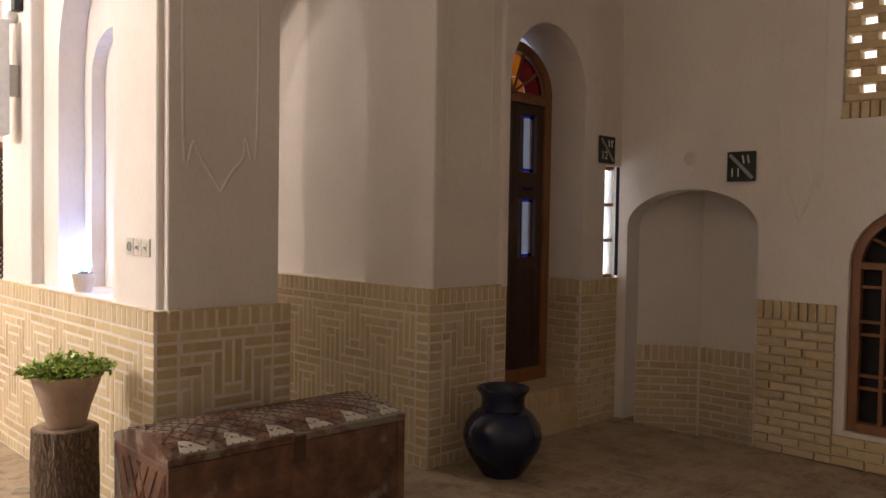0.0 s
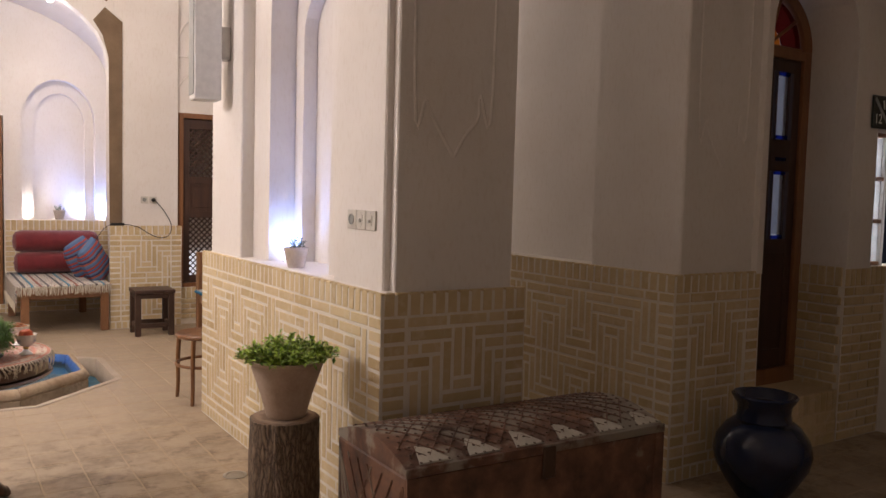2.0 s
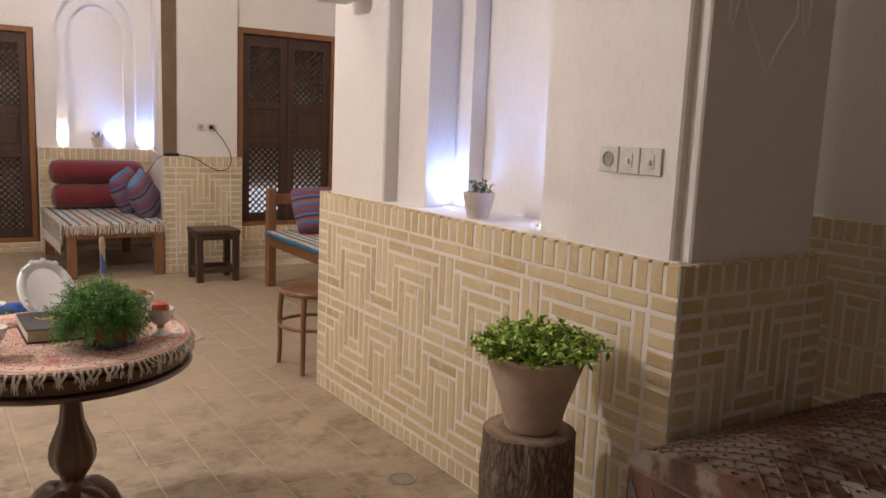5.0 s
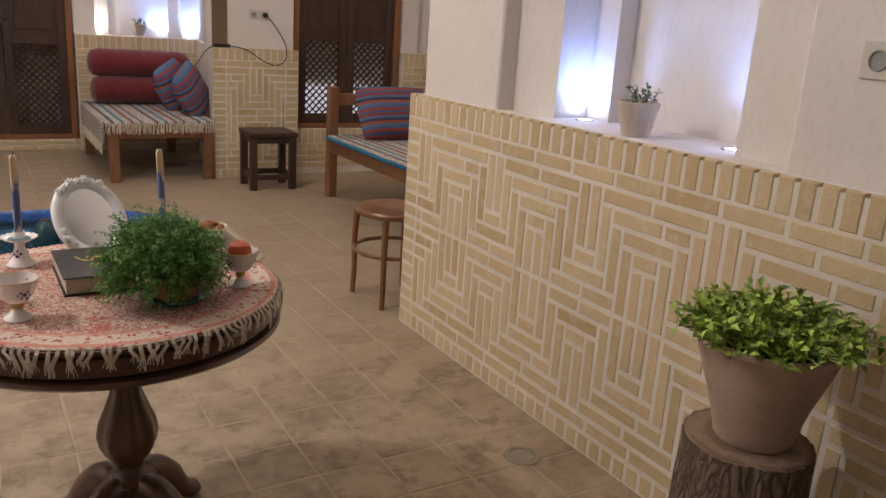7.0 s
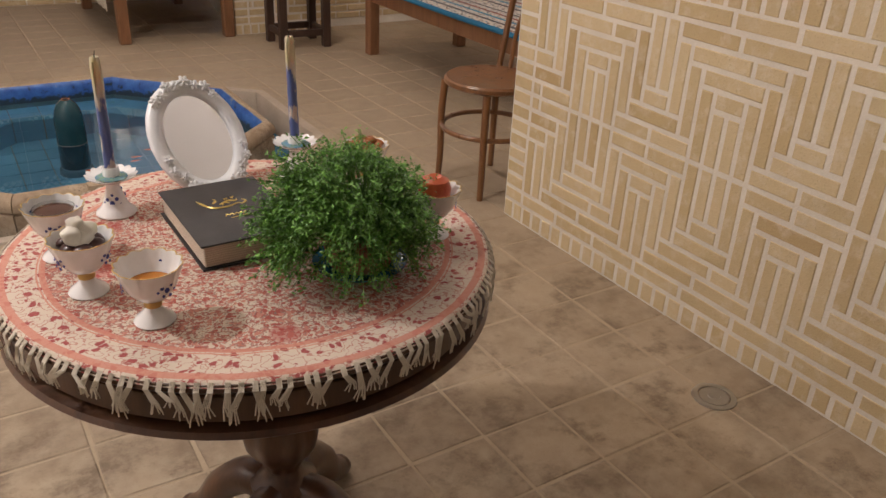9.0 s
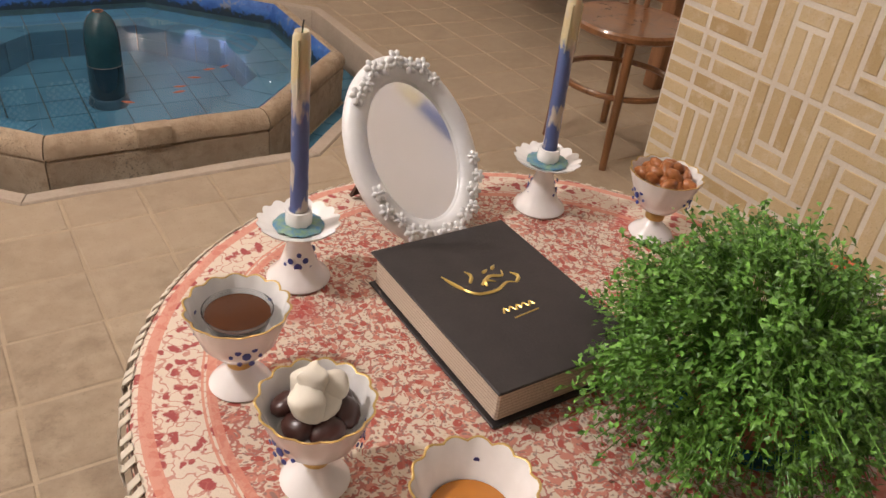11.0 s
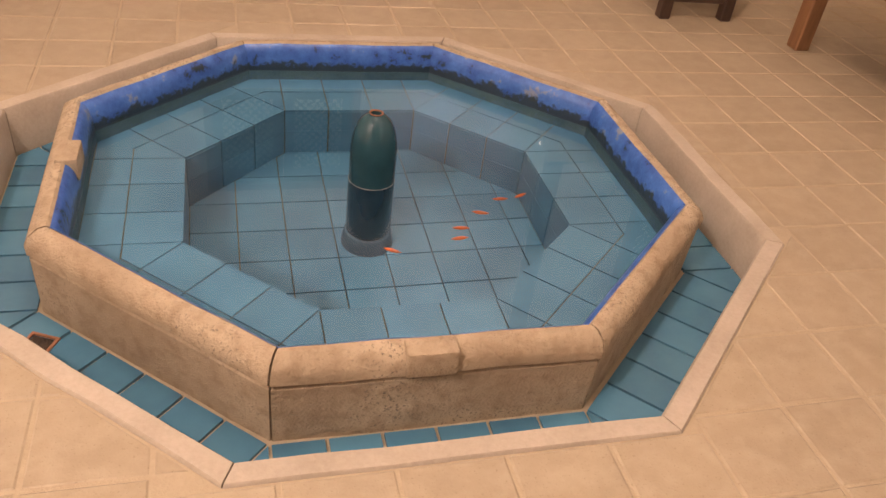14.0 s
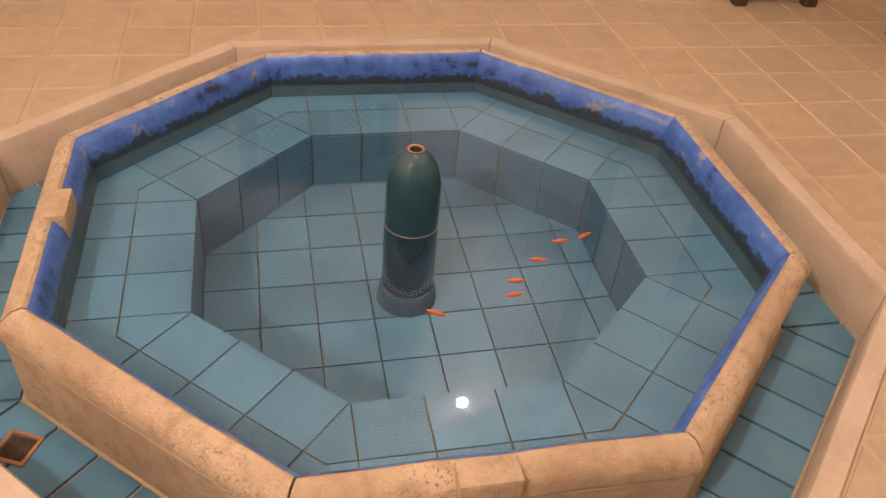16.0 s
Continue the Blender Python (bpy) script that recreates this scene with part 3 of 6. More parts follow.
bm = slab([(5.59, 4.85), (5.59, 4.725), (5.9, 4.34), (5.9, 3.5), (5.59, 3.685), (5.59, 3.4), (6.2, 3.3), (6.2, 4.85)], -0.19, 2.0)
structure("wall_niche", bm, PLASTER, "plain plaster inside of the niche")
bm = slab([(5.575, 4.72), (5.885, 4.335), (5.885, 3.52), (5.895, 3.52), (5.895, 4.345), (5.585, 4.73)], -0.19, 0.56)
structure("wall_niche_foot", bm, MORTAR, "brick dado inside the niche")
structure("floor_niche", box(5.38, 6.0, 3.5, 4.8, -0.24, -0.17), GROUT, "sunken clay floor of the niche")
structure("ceiling_niche", box(5.585, 6.2, 3.4, 4.8, 1.78, 1.9), PLASTER)

# closing walls
structure("wall_west", box(-2.4, -2.2, -1.4, 12.7, -0.01, 4.7), PLASTER, "plain plaster wall")
structure("wall_south", box(-2.4, 6.4, -1.4, -1.2, -0.01, 4.3), PLASTER, "plain plaster wall")
structure("wall_iwan_east", box(4.4, 4.6, 5.3, 12.7, -0.01, 4.7), PLASTER, "plain plaster wall")
structure("ceiling_south", box(-2.4, 6.4, -1.4, 7.3, 4.24, 4.4), PLASTER)
structure("ceiling_hall", box(-2.4, 4.6, 7.25, 12.7, 4.62, 4.8), PLASTER)

# north side: door pier and alcove
structure("wall_pier_north", slab([(1.757, 10.8033), (2.485, 10.8033), (2.485, 12.55), (2.05, 12.55)], -0.01, 1.07), MORTAR, "buff brick dado in a stepped bond")
bm = box(1.80, 2.46, 10.86, 11.0, 1.07, 4.65, 0.006)
slab([(1.765, 10.90), (2.07, 12.5), (2.44, 12.5), (2.44, 10.95)], 1.07, 3.62, bm)
prism(arched(-1.5, 1.801, 1.07, 4.65, -1.12, 1.757, 2.72, 3.58), 10.862, 10.998, bm)
prism([(-1.5, 2.7), (-1.42, 2.7)] + arc(-1.42, 2.03, 2.75, 3.62, 20) + [(2.1, 2.7), (2.1, 4.65), (-1.5, 4.65)], 10.99, 12.49, bm)
structure("wall_north", bm, PLASTER, "white plaster wall with a large alcove arch")
bm = prism(arched(0.92, 2.2, 1.07, 3.7, 1.11, 1.90, 2.2, 2.72), 12.48, 12.60)
prism(arched(0.92, 2.2, 1.07, 3.7, 1.24, 1.80, 2.18, 2.57), 12.598, 12.66, bm)
box(0.92, 2.2, 12.655, 12.8, 1.07, 3.7, bm=bm)
box(-1.5, -0.26, 12.48, 12.8, 1.07, 3.7, bm=bm)
box(-0.27, 0.925, 12.48, 12.8, 2.26, 3.7, bm=bm)
structure("wall_alcove", bm, PLASTER, "white plaster alcove wall with a small arched niche")
bm = box(0.92, 2.08, 12.397, 12.8, -0.01, 1.07)
box(-1.5, -0.26, 12.40, 12.8, -0.01, 1.07, bm=bm)
box(-0.27, 0.925, 12.42, 12.8, -0.01, 0.10, bm=bm)
structure("wall_alcove_foot", bm, MORTAR, "buff brick dado with a soldier course")
bm = box(3.52, 4.41, 10.858, 12.0, -0.01, 1.09)
box(2.48, 3.53, 10.861, 11.0, -0.01, 0.40, bm=bm)
structure("wall_door_north_foot", bm, MORTAR, "buff brick dado beside and below the lattice door")
bm = box(3.52, 3.72, 10.93, 12.0, 1.08, 4.65, 0.01)
box(3.70, 3.86, 10.99, 12.0, 1.08, 4.65, 0.01, bm=bm)
box(3.84, 4.41, 10.95, 12.0, 1.08, 4.65, 0.01, bm=bm)
box(2.44, 3.54, 10.90, 11.2, 2.30, 4.65, bm=bm)
structure("wall_door_north", bm, PLASTER, "white plaster wall with stepped pilaster")
bm = bmesh.new()
for a0, a1, s, p in ((2.44, 3.62, 2.92, 3.5), (2.44, 3.62, 2.44, 2.86)):
    tube([(x, 10.897, z) for x, z in arc(a0, a1, s, p, 24)], 0.011, 6, bm)
tube([(2.44, 10.897, 2.9), (3.6, 10.897, 2.9)], 0.011, 6, bm)
tube([(2.44, 10.897, 2.3), (2.44, 10.897, 2.92)], 0.009, 6, bm)
structure("trim_blind_arch", bm, PLASTER, "raised plaster mouldings of blind arches")
bm = prism([(1.765, 1.075), (1.885, 1.075), (1.89, 3.17), (1.72, 3.30), (1.61, 3.16), (1.70, 3.02), (1.757, 2.80)], 10.848, 10.864)
prism([(1.24, 3.50), (1.56, 3.66), (1.78, 3.66), (2.03, 3.50), (1.99, 3.42), (1.83, 3.49), (1.74, 3.36), (1.56, 3.45), (1.42, 3.37)], 10.848, 10.864, bm)
prism([(0.70, 3.66), (0.95, 3.78), (1.2, 3.95), (0.95, 4.02), (0.72, 3.86)], 10.848, 10.864, bm)
structure("trim_ochre_band", bm, OCHRE, "ochre painted stepped band round the alcove arch")

# projecting brick foot and timber jamb at the far corner of the side bay
bay_corner = structure("wall_corner_foot", box(4.085, 4.41, 10.785, 10.862, -0.01, 1.085), MORTAR, "buff brick foot under a timber jamb")
structure("trim_timber_jamb", box(4.13, 4.245, 10.80, 10.95, 1.085, 3.2, 0.006), ORANGEWOOD, "orange-brown timber jamb")

# incised plaster motifs on the two piers
def motif(xm, y, zt, zb, w, top):
    left = [(xm - w, y, top), (xm - w, y, zt + 0.04), (xm - w * 0.72, y, zt - 0.02), (xm - w * 0.55, y, zt - 0.09), (xm, y, zb)]
    right = [(xm, y, zb), (xm + w * 0.3, y, zb + 0.10), (xm + w * 0.62, y, zt - 0.08), (xm + w * 0.66, y, zt + 0.02), (xm + w, y, zt + 0.05), (xm + w, y, top)]
    bm = tube(smooth_path(left, 5), 0.010, 8)
    return tube(smooth_path(right, 5), 0.010, 8, bm)


structure("trim_motif_south", motif(2.04, 4.8665, 1.90, 1.645, 0.20, 4.2), PLASTER, "moulded pointed plaster motif")
structure("trim_motif_east", motif(3.76, 4.8355, 1.93, 1.665, 0.20, 4.2), PLASTER, "moulded pointed plaster motif")
bm = motif(-3.42, 5.4245, 1.88, 1.545, 0.14, 4.2)
bmesh.ops.transform(bm, matrix=Matrix(((0, 1, 0, 0), (-1, 0, 0, 0), (0, 0, 1, 0), (0, 0, 0, 1))), verts=bm.verts)
structure("trim_motif_niche", bm, PLASTER, "moulded pointed plaster motif")
# ---- the pool ----
def octo(a, turn=0.0):
    return octagon(a, turn)


def clip_to_octagon(poly, a):
    """The part of a convex outline inside the octagon of that apothem."""
    for k in range(8):
        n = Vector((math.cos(k * math.pi / 4) / SX, math.sin(k * math.pi / 4) / SY))
        d = [Vector((x - CX, y - CY)).dot(n) - a for x, y in poly]
        out = []
        for i in range(len(poly)):
            j = (i + 1) % len(poly)
            if d[i] <= 0:
                out.append(poly[i])
            if (d[i] <= 0) != (d[j] <= 0):
                t = d[i] / (d[i] - d[j])
                out.append((poly[i][0] + (poly[j][0] - poly[i][0]) * t, poly[i][1] + (poly[j][1] - poly[i][1]) * t))
        poly = out
        if len(poly) < 3:
            return []
    return poly


def shrink(poly, gap):
    m = Vector((sum(p[0] for p in poly) / len(poly), sum(p[1] for p in poly) / len(poly)))
    out = []
    for x, y in poly:
        d = Vector((x, y)) - m
        out.append(tuple(m + d * max(0.2, 1 - gap * 1.3 / max(d.length, 0.02))))
    return out


def ring_segment(profile, k, gap=0.0):
    """One of eight sides: a profile of (apothem, height) swept from corner to corner."""
    bm, ends = bmesh.new(), []
    steps = 7
    for s in range(steps):
        f = gap + (1 - 2 * gap) * s / (steps - 1)
        row = []
        for a, z in profile:
            o = octo(a)
            p, q = Vector(o[k]), Vector(o[(k + 1) % 8])
            c = p.lerp(q, f)
            w = 0.0035 * noise.noise(Vector((c.x * 9, c.y * 9, z * 9)))
            row.append(bm.verts.new((c.x + w, c.y + w, z + w)))
        ends.append(row)
    n = len(profile)
    for a, b in zip(ends, ends[1:]):
        for i in range(n):
            j = (i + 1) % n
            bm.faces.new((a[i], a[j], b[j], b[i]))
    bm.faces.new(ends[0]), bm.faces.new(ends[-1][::-1])
    return bm


def water_sheet(a, z):
    me = bpy.data.meshes.new("water")
    me.from_pydata([(x, y, z) for x, y in octo(a)], [], [tuple(range(8))])
    me.materials.append(WATER)
    return new("water", me)


BOOK_TURN, MIRROR_AT = 0.6, (0.243, 6.312, 14.0)
pool = thing("pool", 0, 0, 0, 0, "octagonal stone fountain pool with turquoise tiles, full of clear water", "pool")
RIM = [(0.838, -0.165), (0.842, 0.002), (0.834, 0.006), (0.834, 0.012), (0.847, 0.017), (0.848, 0.040), (0.838, 0.062), (0.818, 0.078), (0.800, 0.080), (0.793, 0.074), (0.792, -0.1), (0.792, -0.165)]
BLUE = [(0.7925, 0.074), (0.784, 0.068), (0.774, 0.050), (0.769, 0.02), (0.768, -0.026), (0.7925, -0.026)]
MOSSY = [(0.7925, -0.0265), (0.7675, -0.0265), (0.767, -0.12), (0.7925, -0.12)]
for k in range(8):
    part("rim_stone", ring_segment(RIM, k, 0.0035), STONE, pool, "worn tan stone rim" if k == 0 else "", True)
    part("painted_band", ring_segment(BLUE, k), BLUEPAINT, pool, "chipped blue painted inner band" if k == 0 else "", True)
    part("water_line_band", ring_segment(MOSSY, k), MOSS, pool, "dark mossy stone below the paint" if k == 0 else "", True)
    part("kerb_stone", ring_segment([(1.012, -0.165), (1.014, -0.002), (1.019, 0.005), (1.062, 0.006), (1.067, 0.0), (1.067, -0.165)], k, 0.002), KERB, pool, "pale stone kerb" if k == 0 else "", True)
for x, y, rz in ((CX - 0.03, CY - 0.792, 0), (CX - 0.798, CY + 0.02, -90)):
    part("spout_block", box(-0.055, 0.055, -0.050, 0.006, 0.02, 0.086, 0.006, 2), STONE, pool, "", True, pose(x, y, 0, 0, 0, rz))
base = bmesh.new()
slab(octo(0.78), -0.50, -0.432, base)
part("bed", base, POOLGROUT, pool)
for k in range(8):
    part("basin", ring_segment([(0.525, -0.5), (0.525, -0.106), (0.79, -0.106), (0.79, -0.5)], k), POOLGROUT, pool)
    part("channel_bed", ring_segment([(0.80, -0.2), (0.80, -0.158), (1.06, -0.158), (1.06, -0.2)], k), GROUT, pool)


def flat_tile(poly, top, thick, material, gap=0.0032):
    bm = slab(shrink(poly, gap), top - thick, top)
    part("tile", bm, material, pool)


for k in range(8):
    # square tiles on each side of the ledge, kites at its corners, a cut strip along the rim
    for a0, a1, count, z, mat, gap in ((0.520, 0.664, 3, -0.10, TURQ, 0.0021), (0.664, 0.767, 3, -0.10, TURQ, 0.0021), (0.845, 1.011, 6, -0.150, TURQ_M, 0.0055)):
        i0, i1 = Vector(octo(0.520 if mat is TURQ else a0)[k]), Vector(octo(0.520 if mat is TURQ else a0)[(k + 1) % 8])
        along = (i1 - i0).normalized()
        lines = []
        for a in (a0, a1):
            p, q = Vector(octo(a)[k]), Vector(octo(a)[(k + 1) % 8])
            lines.append([p] + [p + along * (i0.lerp(i1, i / count) - p).dot(along) for i in range(count + 1)] + [q])
        for i in range(count + 2):
            quad = [lines[0][i], lines[0][i + 1], lines[1][i + 1], lines[1][i]]
            if i in (0, count + 1):
                corner, foot = (lines[1][0], lines[1][1]) if i == 0 else (lines[1][-1], lines[1][-2])
                if i == 0:
                    # the kite at this corner, shared with the side before
                    before = Vector(octo(0.520 if mat is TURQ else a0)[k - 1])
                    back = (before - i0).normalized()
                    other = corner + back * (i0 - corner).dot(back)
                    inner = [lines[0][0]] if (lines[0][0] - lines[0][1]).length < 0.002 else [lines[0][0] + back * (i0 - lines[0][0]).dot(back), lines[0][0], lines[0][1]]
                    flat_tile([tuple(p) for p in inner + [foot, corner, other]], z, 0.012, mat, gap)
            else:
                flat_tile([tuple(p) for p in quad], z, 0.012, mat, gap)
    # upright tiles of the inner wall
    p0, p1 = Vector(octo(0.521)[k]), Vector(octo(0.521)[(k + 1) % 8])
    w0, w1 = Vector(octo(0.531)[k]), Vector(octo(0.531)[(k + 1) % 8])
    for i in range(3):
        for z0, z1 in ((-0.26, -0.115), (-0.422, -0.263)):
            f0, f1 = i / 3 + 0.006, (i + 1) / 3 - 0.006
            part("wall_tile", slab([tuple(p0.lerp(p1, f0)), tuple(p0.lerp(p1, f1)), tuple(w0.lerp(w1, f1)), tuple(w0.lerp(w1, f0))], z0, z1), TURQ, pool)
for i in range(-5, 5):
    for j in range(-5, 5):
        x, y, s = CX + i * 0.1436 + 0.033, CY + (j + 0.5) * 0.1436, 0.1436
        poly = clip_to_octagon([(x, y), (x + s, y), (x + s, y + s), (x, y + s)], 0.52)
        if poly and max(p[0] for p in poly) - min(p[0] for p in poly) > 0.02:
            flat_tile(poly, -0.42, 0.012, TURQ, 0.0021)
tagged(water_sheet(0.772, -0.012), "clear still water filling the pool", "", "", "structure").visible_shadow = False
fountain = thing("fountain_spout", CX - 0.015, CY + 0.0, -0.55, 0, "dark teal glazed domed fountain spout standing in the water", "fountain")
part("base_cone", lathe([(0.079, 0.13), (0.077, 0.16), (0.073, 0.20), (0.069, 0.205)], 28), MOUNT, fountain, "", True)
# darker glaze on the drum paints in the dome's reflection below the water line
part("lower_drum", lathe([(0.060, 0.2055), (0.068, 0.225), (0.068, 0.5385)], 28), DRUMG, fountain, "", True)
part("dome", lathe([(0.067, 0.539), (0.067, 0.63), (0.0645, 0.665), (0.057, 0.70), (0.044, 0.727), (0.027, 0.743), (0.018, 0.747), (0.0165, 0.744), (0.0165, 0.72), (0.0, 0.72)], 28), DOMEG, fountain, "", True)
# pale ring added for the bright meniscus round the spout, which has no collar
part("collar", lathe([(0.0675, 0.5378), (0.0688, 0.5381), (0.0688, 0.5391), (0.0675, 0.5395)], 28, ring=True), MENISCUS, fountain, "thin pale meniscus ring at the water line")
part("mouth_ring", lathe([(0.0185, 0.7465), (0.0205, 0.750), (0.017, 0.7505), (0.0155, 0.747)], 20, ring=True), CLAYRED, fountain, "rusty mouth ring")
for x, y, rz in ((0.34, 8.721, 60), (0.55, 8.761, 95), (0.566, 8.81, 85), (0.648, 8.883, 75), (0.732, 8.952, 90), (0.805, 8.967, 115)):
    fish = thing("goldfish", x, y, -0.24, rz, "small orange goldfish swimming in the pool", "fish", "goldfish in the pool")
    part("body", lathe([(0.0005, -0.028), (0.005, -0.018), (0.0075, -0.004), (0.006, 0.012), (0.002, 0.024), (0.0005, 0.026)], 10), FISHM, fish, "", True, pose(0, 0, 0, 90, 0, 0))
    part("tail", prism([(0.0, -0.001), (0.010, 0.008), (0.007, 0.0), (0.010, -0.008)], -0.0008, 0.0008), FISHM, fish, "", False, pose(0, -0.024, 0, 0, 0, 90))
for x, y, s in ((CX - 0.86, CY - 0.47, 0.05), (0.52, 7.985, 0.045)):
    drain = thing("moat_drain", x, y, -0.150, 20, "small rusty drain in the tiled channel", "drain", "drains of the channel")
    part("flange", lathe([(s, 0.0), (s, 0.004), (s * 0.8, 0.005), (s * 0.78, 0.001)], 4 if x < 0 else 18, ring=True), CLAYRED, drain)
    part("cap", lathe([(s * 0.76, 0.0), (s * 0.7, 0.003), (0.0, 0.004)], 4 if x < 0 else 18), SOIL, drain)
drain = thing("floor_drain", 1.482, 6.0, 0.0, 0, "round steel drain cover set in the clay floor", "drain")
part("ring", lathe([(0.062, 0.0), (0.061, 0.003), (0.045, 0.004), (0.044, 0.001)], 28, ring=True), STEEL, drain)
part("plate", lathe([(0.042, 0.0005), (0.041, 0.003), (0.018, 0.003), (0.016, 0.0045), (0.0, 0.0045)], 28), STEEL, drain)


# ---- plants, stump and pots ----
def leaf_into(bm, at, direction, length, width, bend=0.3):
    d = direction.normalized()
    side = d.cross(Vector((0, 0, 1)))
    side = side.normalized() if side.length > 0.05 else Vector((1, 0, 0))
    side = (Matrix.Rotation(random.uniform(-0.9, 0.9), 3, d) @ side).normalized()
    n = side.cross(d)
    mid = at + d * length * 0.5 + n * length * bend * 0.25
    tip = at + d * length - n * length * bend * 0.2
    a, b = bm.verts.new(at), bm.verts.new(tip)
    l, r = bm.verts.new(mid + side * width / 2 + n * width * 0.15), bm.verts.new(mid - side * width / 2 + n * width * 0.15)
    c = bm.verts.new(mid)
    for f in ((a, l, c), (l, b, c), (b, r, c), (r, a, c)):
        bm.faces.new(f)


def herbs(radius, height, stems, per, length, width, lean=0.7, droop=0.0):
    """Stems fanning out of a pot, with many small leaves; two meshes: stems and leaves."""
    leaves, stalks = bmesh.new(), bmesh.new()
    for _ in range(stems):
        a, r = random.uniform(0, 2 * math.pi), radius * math.sqrt(random.random()) * 0.8
        foot = Vector((r * math.cos(a) * 0.75, r * math.sin(a) * 0.75, 0))
        out = Vector((math.cos(a), math.sin(a), 0)) * (r / radius) * lean
        h = height * random.uniform(0.55, 1.05) * (1 - 0.35 * r / radius)
        pts = [foot]
        for s in range(1, 4):
            f = s / 3
            pts.append(foot + out * h * f * (1 + f) * 0.8 + Vector((random.uniform(-.01, .01), random.uniform(-.01, .01), h * f - droop * f * f * r / radius * height)))
        tube(pts, 0.0016, 4, stalks)
        for k in range(per):
            f = random.uniform(0.25, 1.0)
            i = min(2, int(f * 3))
            p = pts[i].lerp(pts[i + 1], f * 3 - i)
            dirn = Vector((random.gauss(0, 1), random.gauss(0, 1), random.gauss(0.35, 0.6)))
            leaf_into(leaves, p, dirn, length * random.uniform(0.6, 1.25), width * random.uniform(0.6, 1.2))
    return stalks, leaves


def lumpy_disc(r, z, n=26, amount=0.006):
    bm = lathe([(r, z - 0.02), (r * 0.98, z), (r * 0.6, z + 0.006), (r * 0.2, z + 0.004), (0.0, z + 0.005)], n)
    wobble(bm, amount, 30)
    return bm


stump = thing("tree_stump", 1.39, 5.105, 0, 25, "sawn tree stump with rough grey-brown bark, used as a plant stand", "stump")
def bark_shape(i, a, r, z):
    k = 1 + 0.05 * noise.noise(Vector((math.cos(a) * 2, math.sin(a) * 2, z * 2))) + 0.035 * noise.noise(Vector((math.cos(a) * 9, math.sin(a) * 9, z * 5))) + 0.03 * abs(noise.noise(Vector((math.cos(a) * 22, math.sin(a) * 22, z * 6))))
    return r * k, z
part("trunk", lathe([(0.148, 0.0)] + [(0.146 - 0.006 * i / 24, 0.545 * i / 24) for i in range(1, 25)], 96, scallop=bark_shape), BARK, stump, "", True)
def cut_shape(i, a, r, z):
    rr, zz = bark_shape(i, a, r, 0.54)
    return rr, z
part("cut_face", lathe([(0.135, 0.5452), (0.132, 0.5495), (0.07, 0.5505), (0.0, 0.5505)], 96, scallop=cut_shape), CUT, stump, "pale sawn end grain with rings", True)

planter = thing("planter", 1.395, 5.10, 0.551, 0, "pale tapered clay pot of leafy green herbs on the stump", "potted plant")
pot = part("pot", lathe([(0.078, 0.0), (0.084, 0.008), (0.086, 0.02), (0.105, 0.09), (0.138, 0.185), (0.150, 0.222), (0.158, 0.228), (0.160, 0.240), (0.150, 0.242), (0.142, 0.232), (0.135, 0.2), (0.0, 0.2)], 40), CLAY, planter, "pale clay pot with grey streaks", True)
part("soil", lumpy_disc(0.137, 0.222), SOIL, planter, "", True)
stalks, leaves = herbs(0.165, 0.125, 250, 13, 0.029, 0.0145, 1.15, 0.45)
part("stem_tuft", stalks, STEM, planter, "", False, pose(0, 0, 0.22))
part("foliage", leaves, LEAF, planter, "bright green oval leaves", False, pose(0, 0, 0.22))


def small_pot(x, y, z, material, size, label, group):
    p = thing("potted_succulent", x, y, z, random.uniform(0, 360), label, "potted plant", group)
    s = size
    part("pot", lathe([(0.045 * s, 0), (0.048 * s, 0.006 * s), (0.066 * s, 0.088 * s), (0.070 * s, 0.094 * s), (0.071 * s, 0.112 * s), (0.064 * s, 0.114 * s), (0.061 * s, 0.098 * s), (0.0, 0.096 * s)], 28), material, p, "", True)
    part("soil", lumpy_disc(0.06 * s, 0.10 * s, 18, 0.003), SOIL, p)
    stalks, leaves = herbs(0.055 * s, 0.085 * s, 9, 16, 0.017 * s, 0.010 * s, 0.5)
    part("stem_tuft", stalks, LEAF3, p, "", False, pose(0, 0, 0.1 * s))
    part("foliage", leaves, LEAF3, p, "", False, pose(0, 0, 0.1 * s))


small_pot(1.80, 5.99, 1.0795, PALECLAY, 0.95, "small pale clay pot with a sparse succulent on the ledge", "ledge plants")
small_pot(1.50, 12.46, 1.079, PALECLAY, 0.95, "small yellow-lit clay pot with a succulent in the alcove", "ledge plants")


# ---- the old chest ----
chest = thing("chest", 1.475, 4.245, 0, -1.2, "old rusty sheet-metal trunk with studded lattice lid against the pier", "chest")
CW, CD = 1.215, 0.545
part("body", box(0, CW, 0, CD, 0.03, 0.535, 0.006), RUST, chest, "rusty brown body with worn patches")
for x in (0.03, CW - 0.11):
    part("foot", box(x, x + 0.08, 0.03, CD - 0.03, 0.0, 0.031, 0.004), DARKWOOD, chest)
lid = [(0.0, 0.538), (0.0, 0.562)] + [(CD * i / 12, 0.562 + 0.060 * math.sin(math.pi * i / 12) ** 0.85) for i in range(1, 12)] + [(CD, 0.566), (CD, 0.538)]
part("lid", prism(lid, 0.0, CW, bmesh.new(), Matrix(((0, 1, 0, 0), (1, 0, 0, 0), (0, 0, 1, 0), (0, 0, 0, 1)))), RUSTBARE, chest, "gently domed lid", True)


def lid_height(v):
    f = v / CD
    return 0.562 + 0.060 * max(0.0, math.sin(math.pi * max(0.0, min(1.0, f)))) ** 0.85


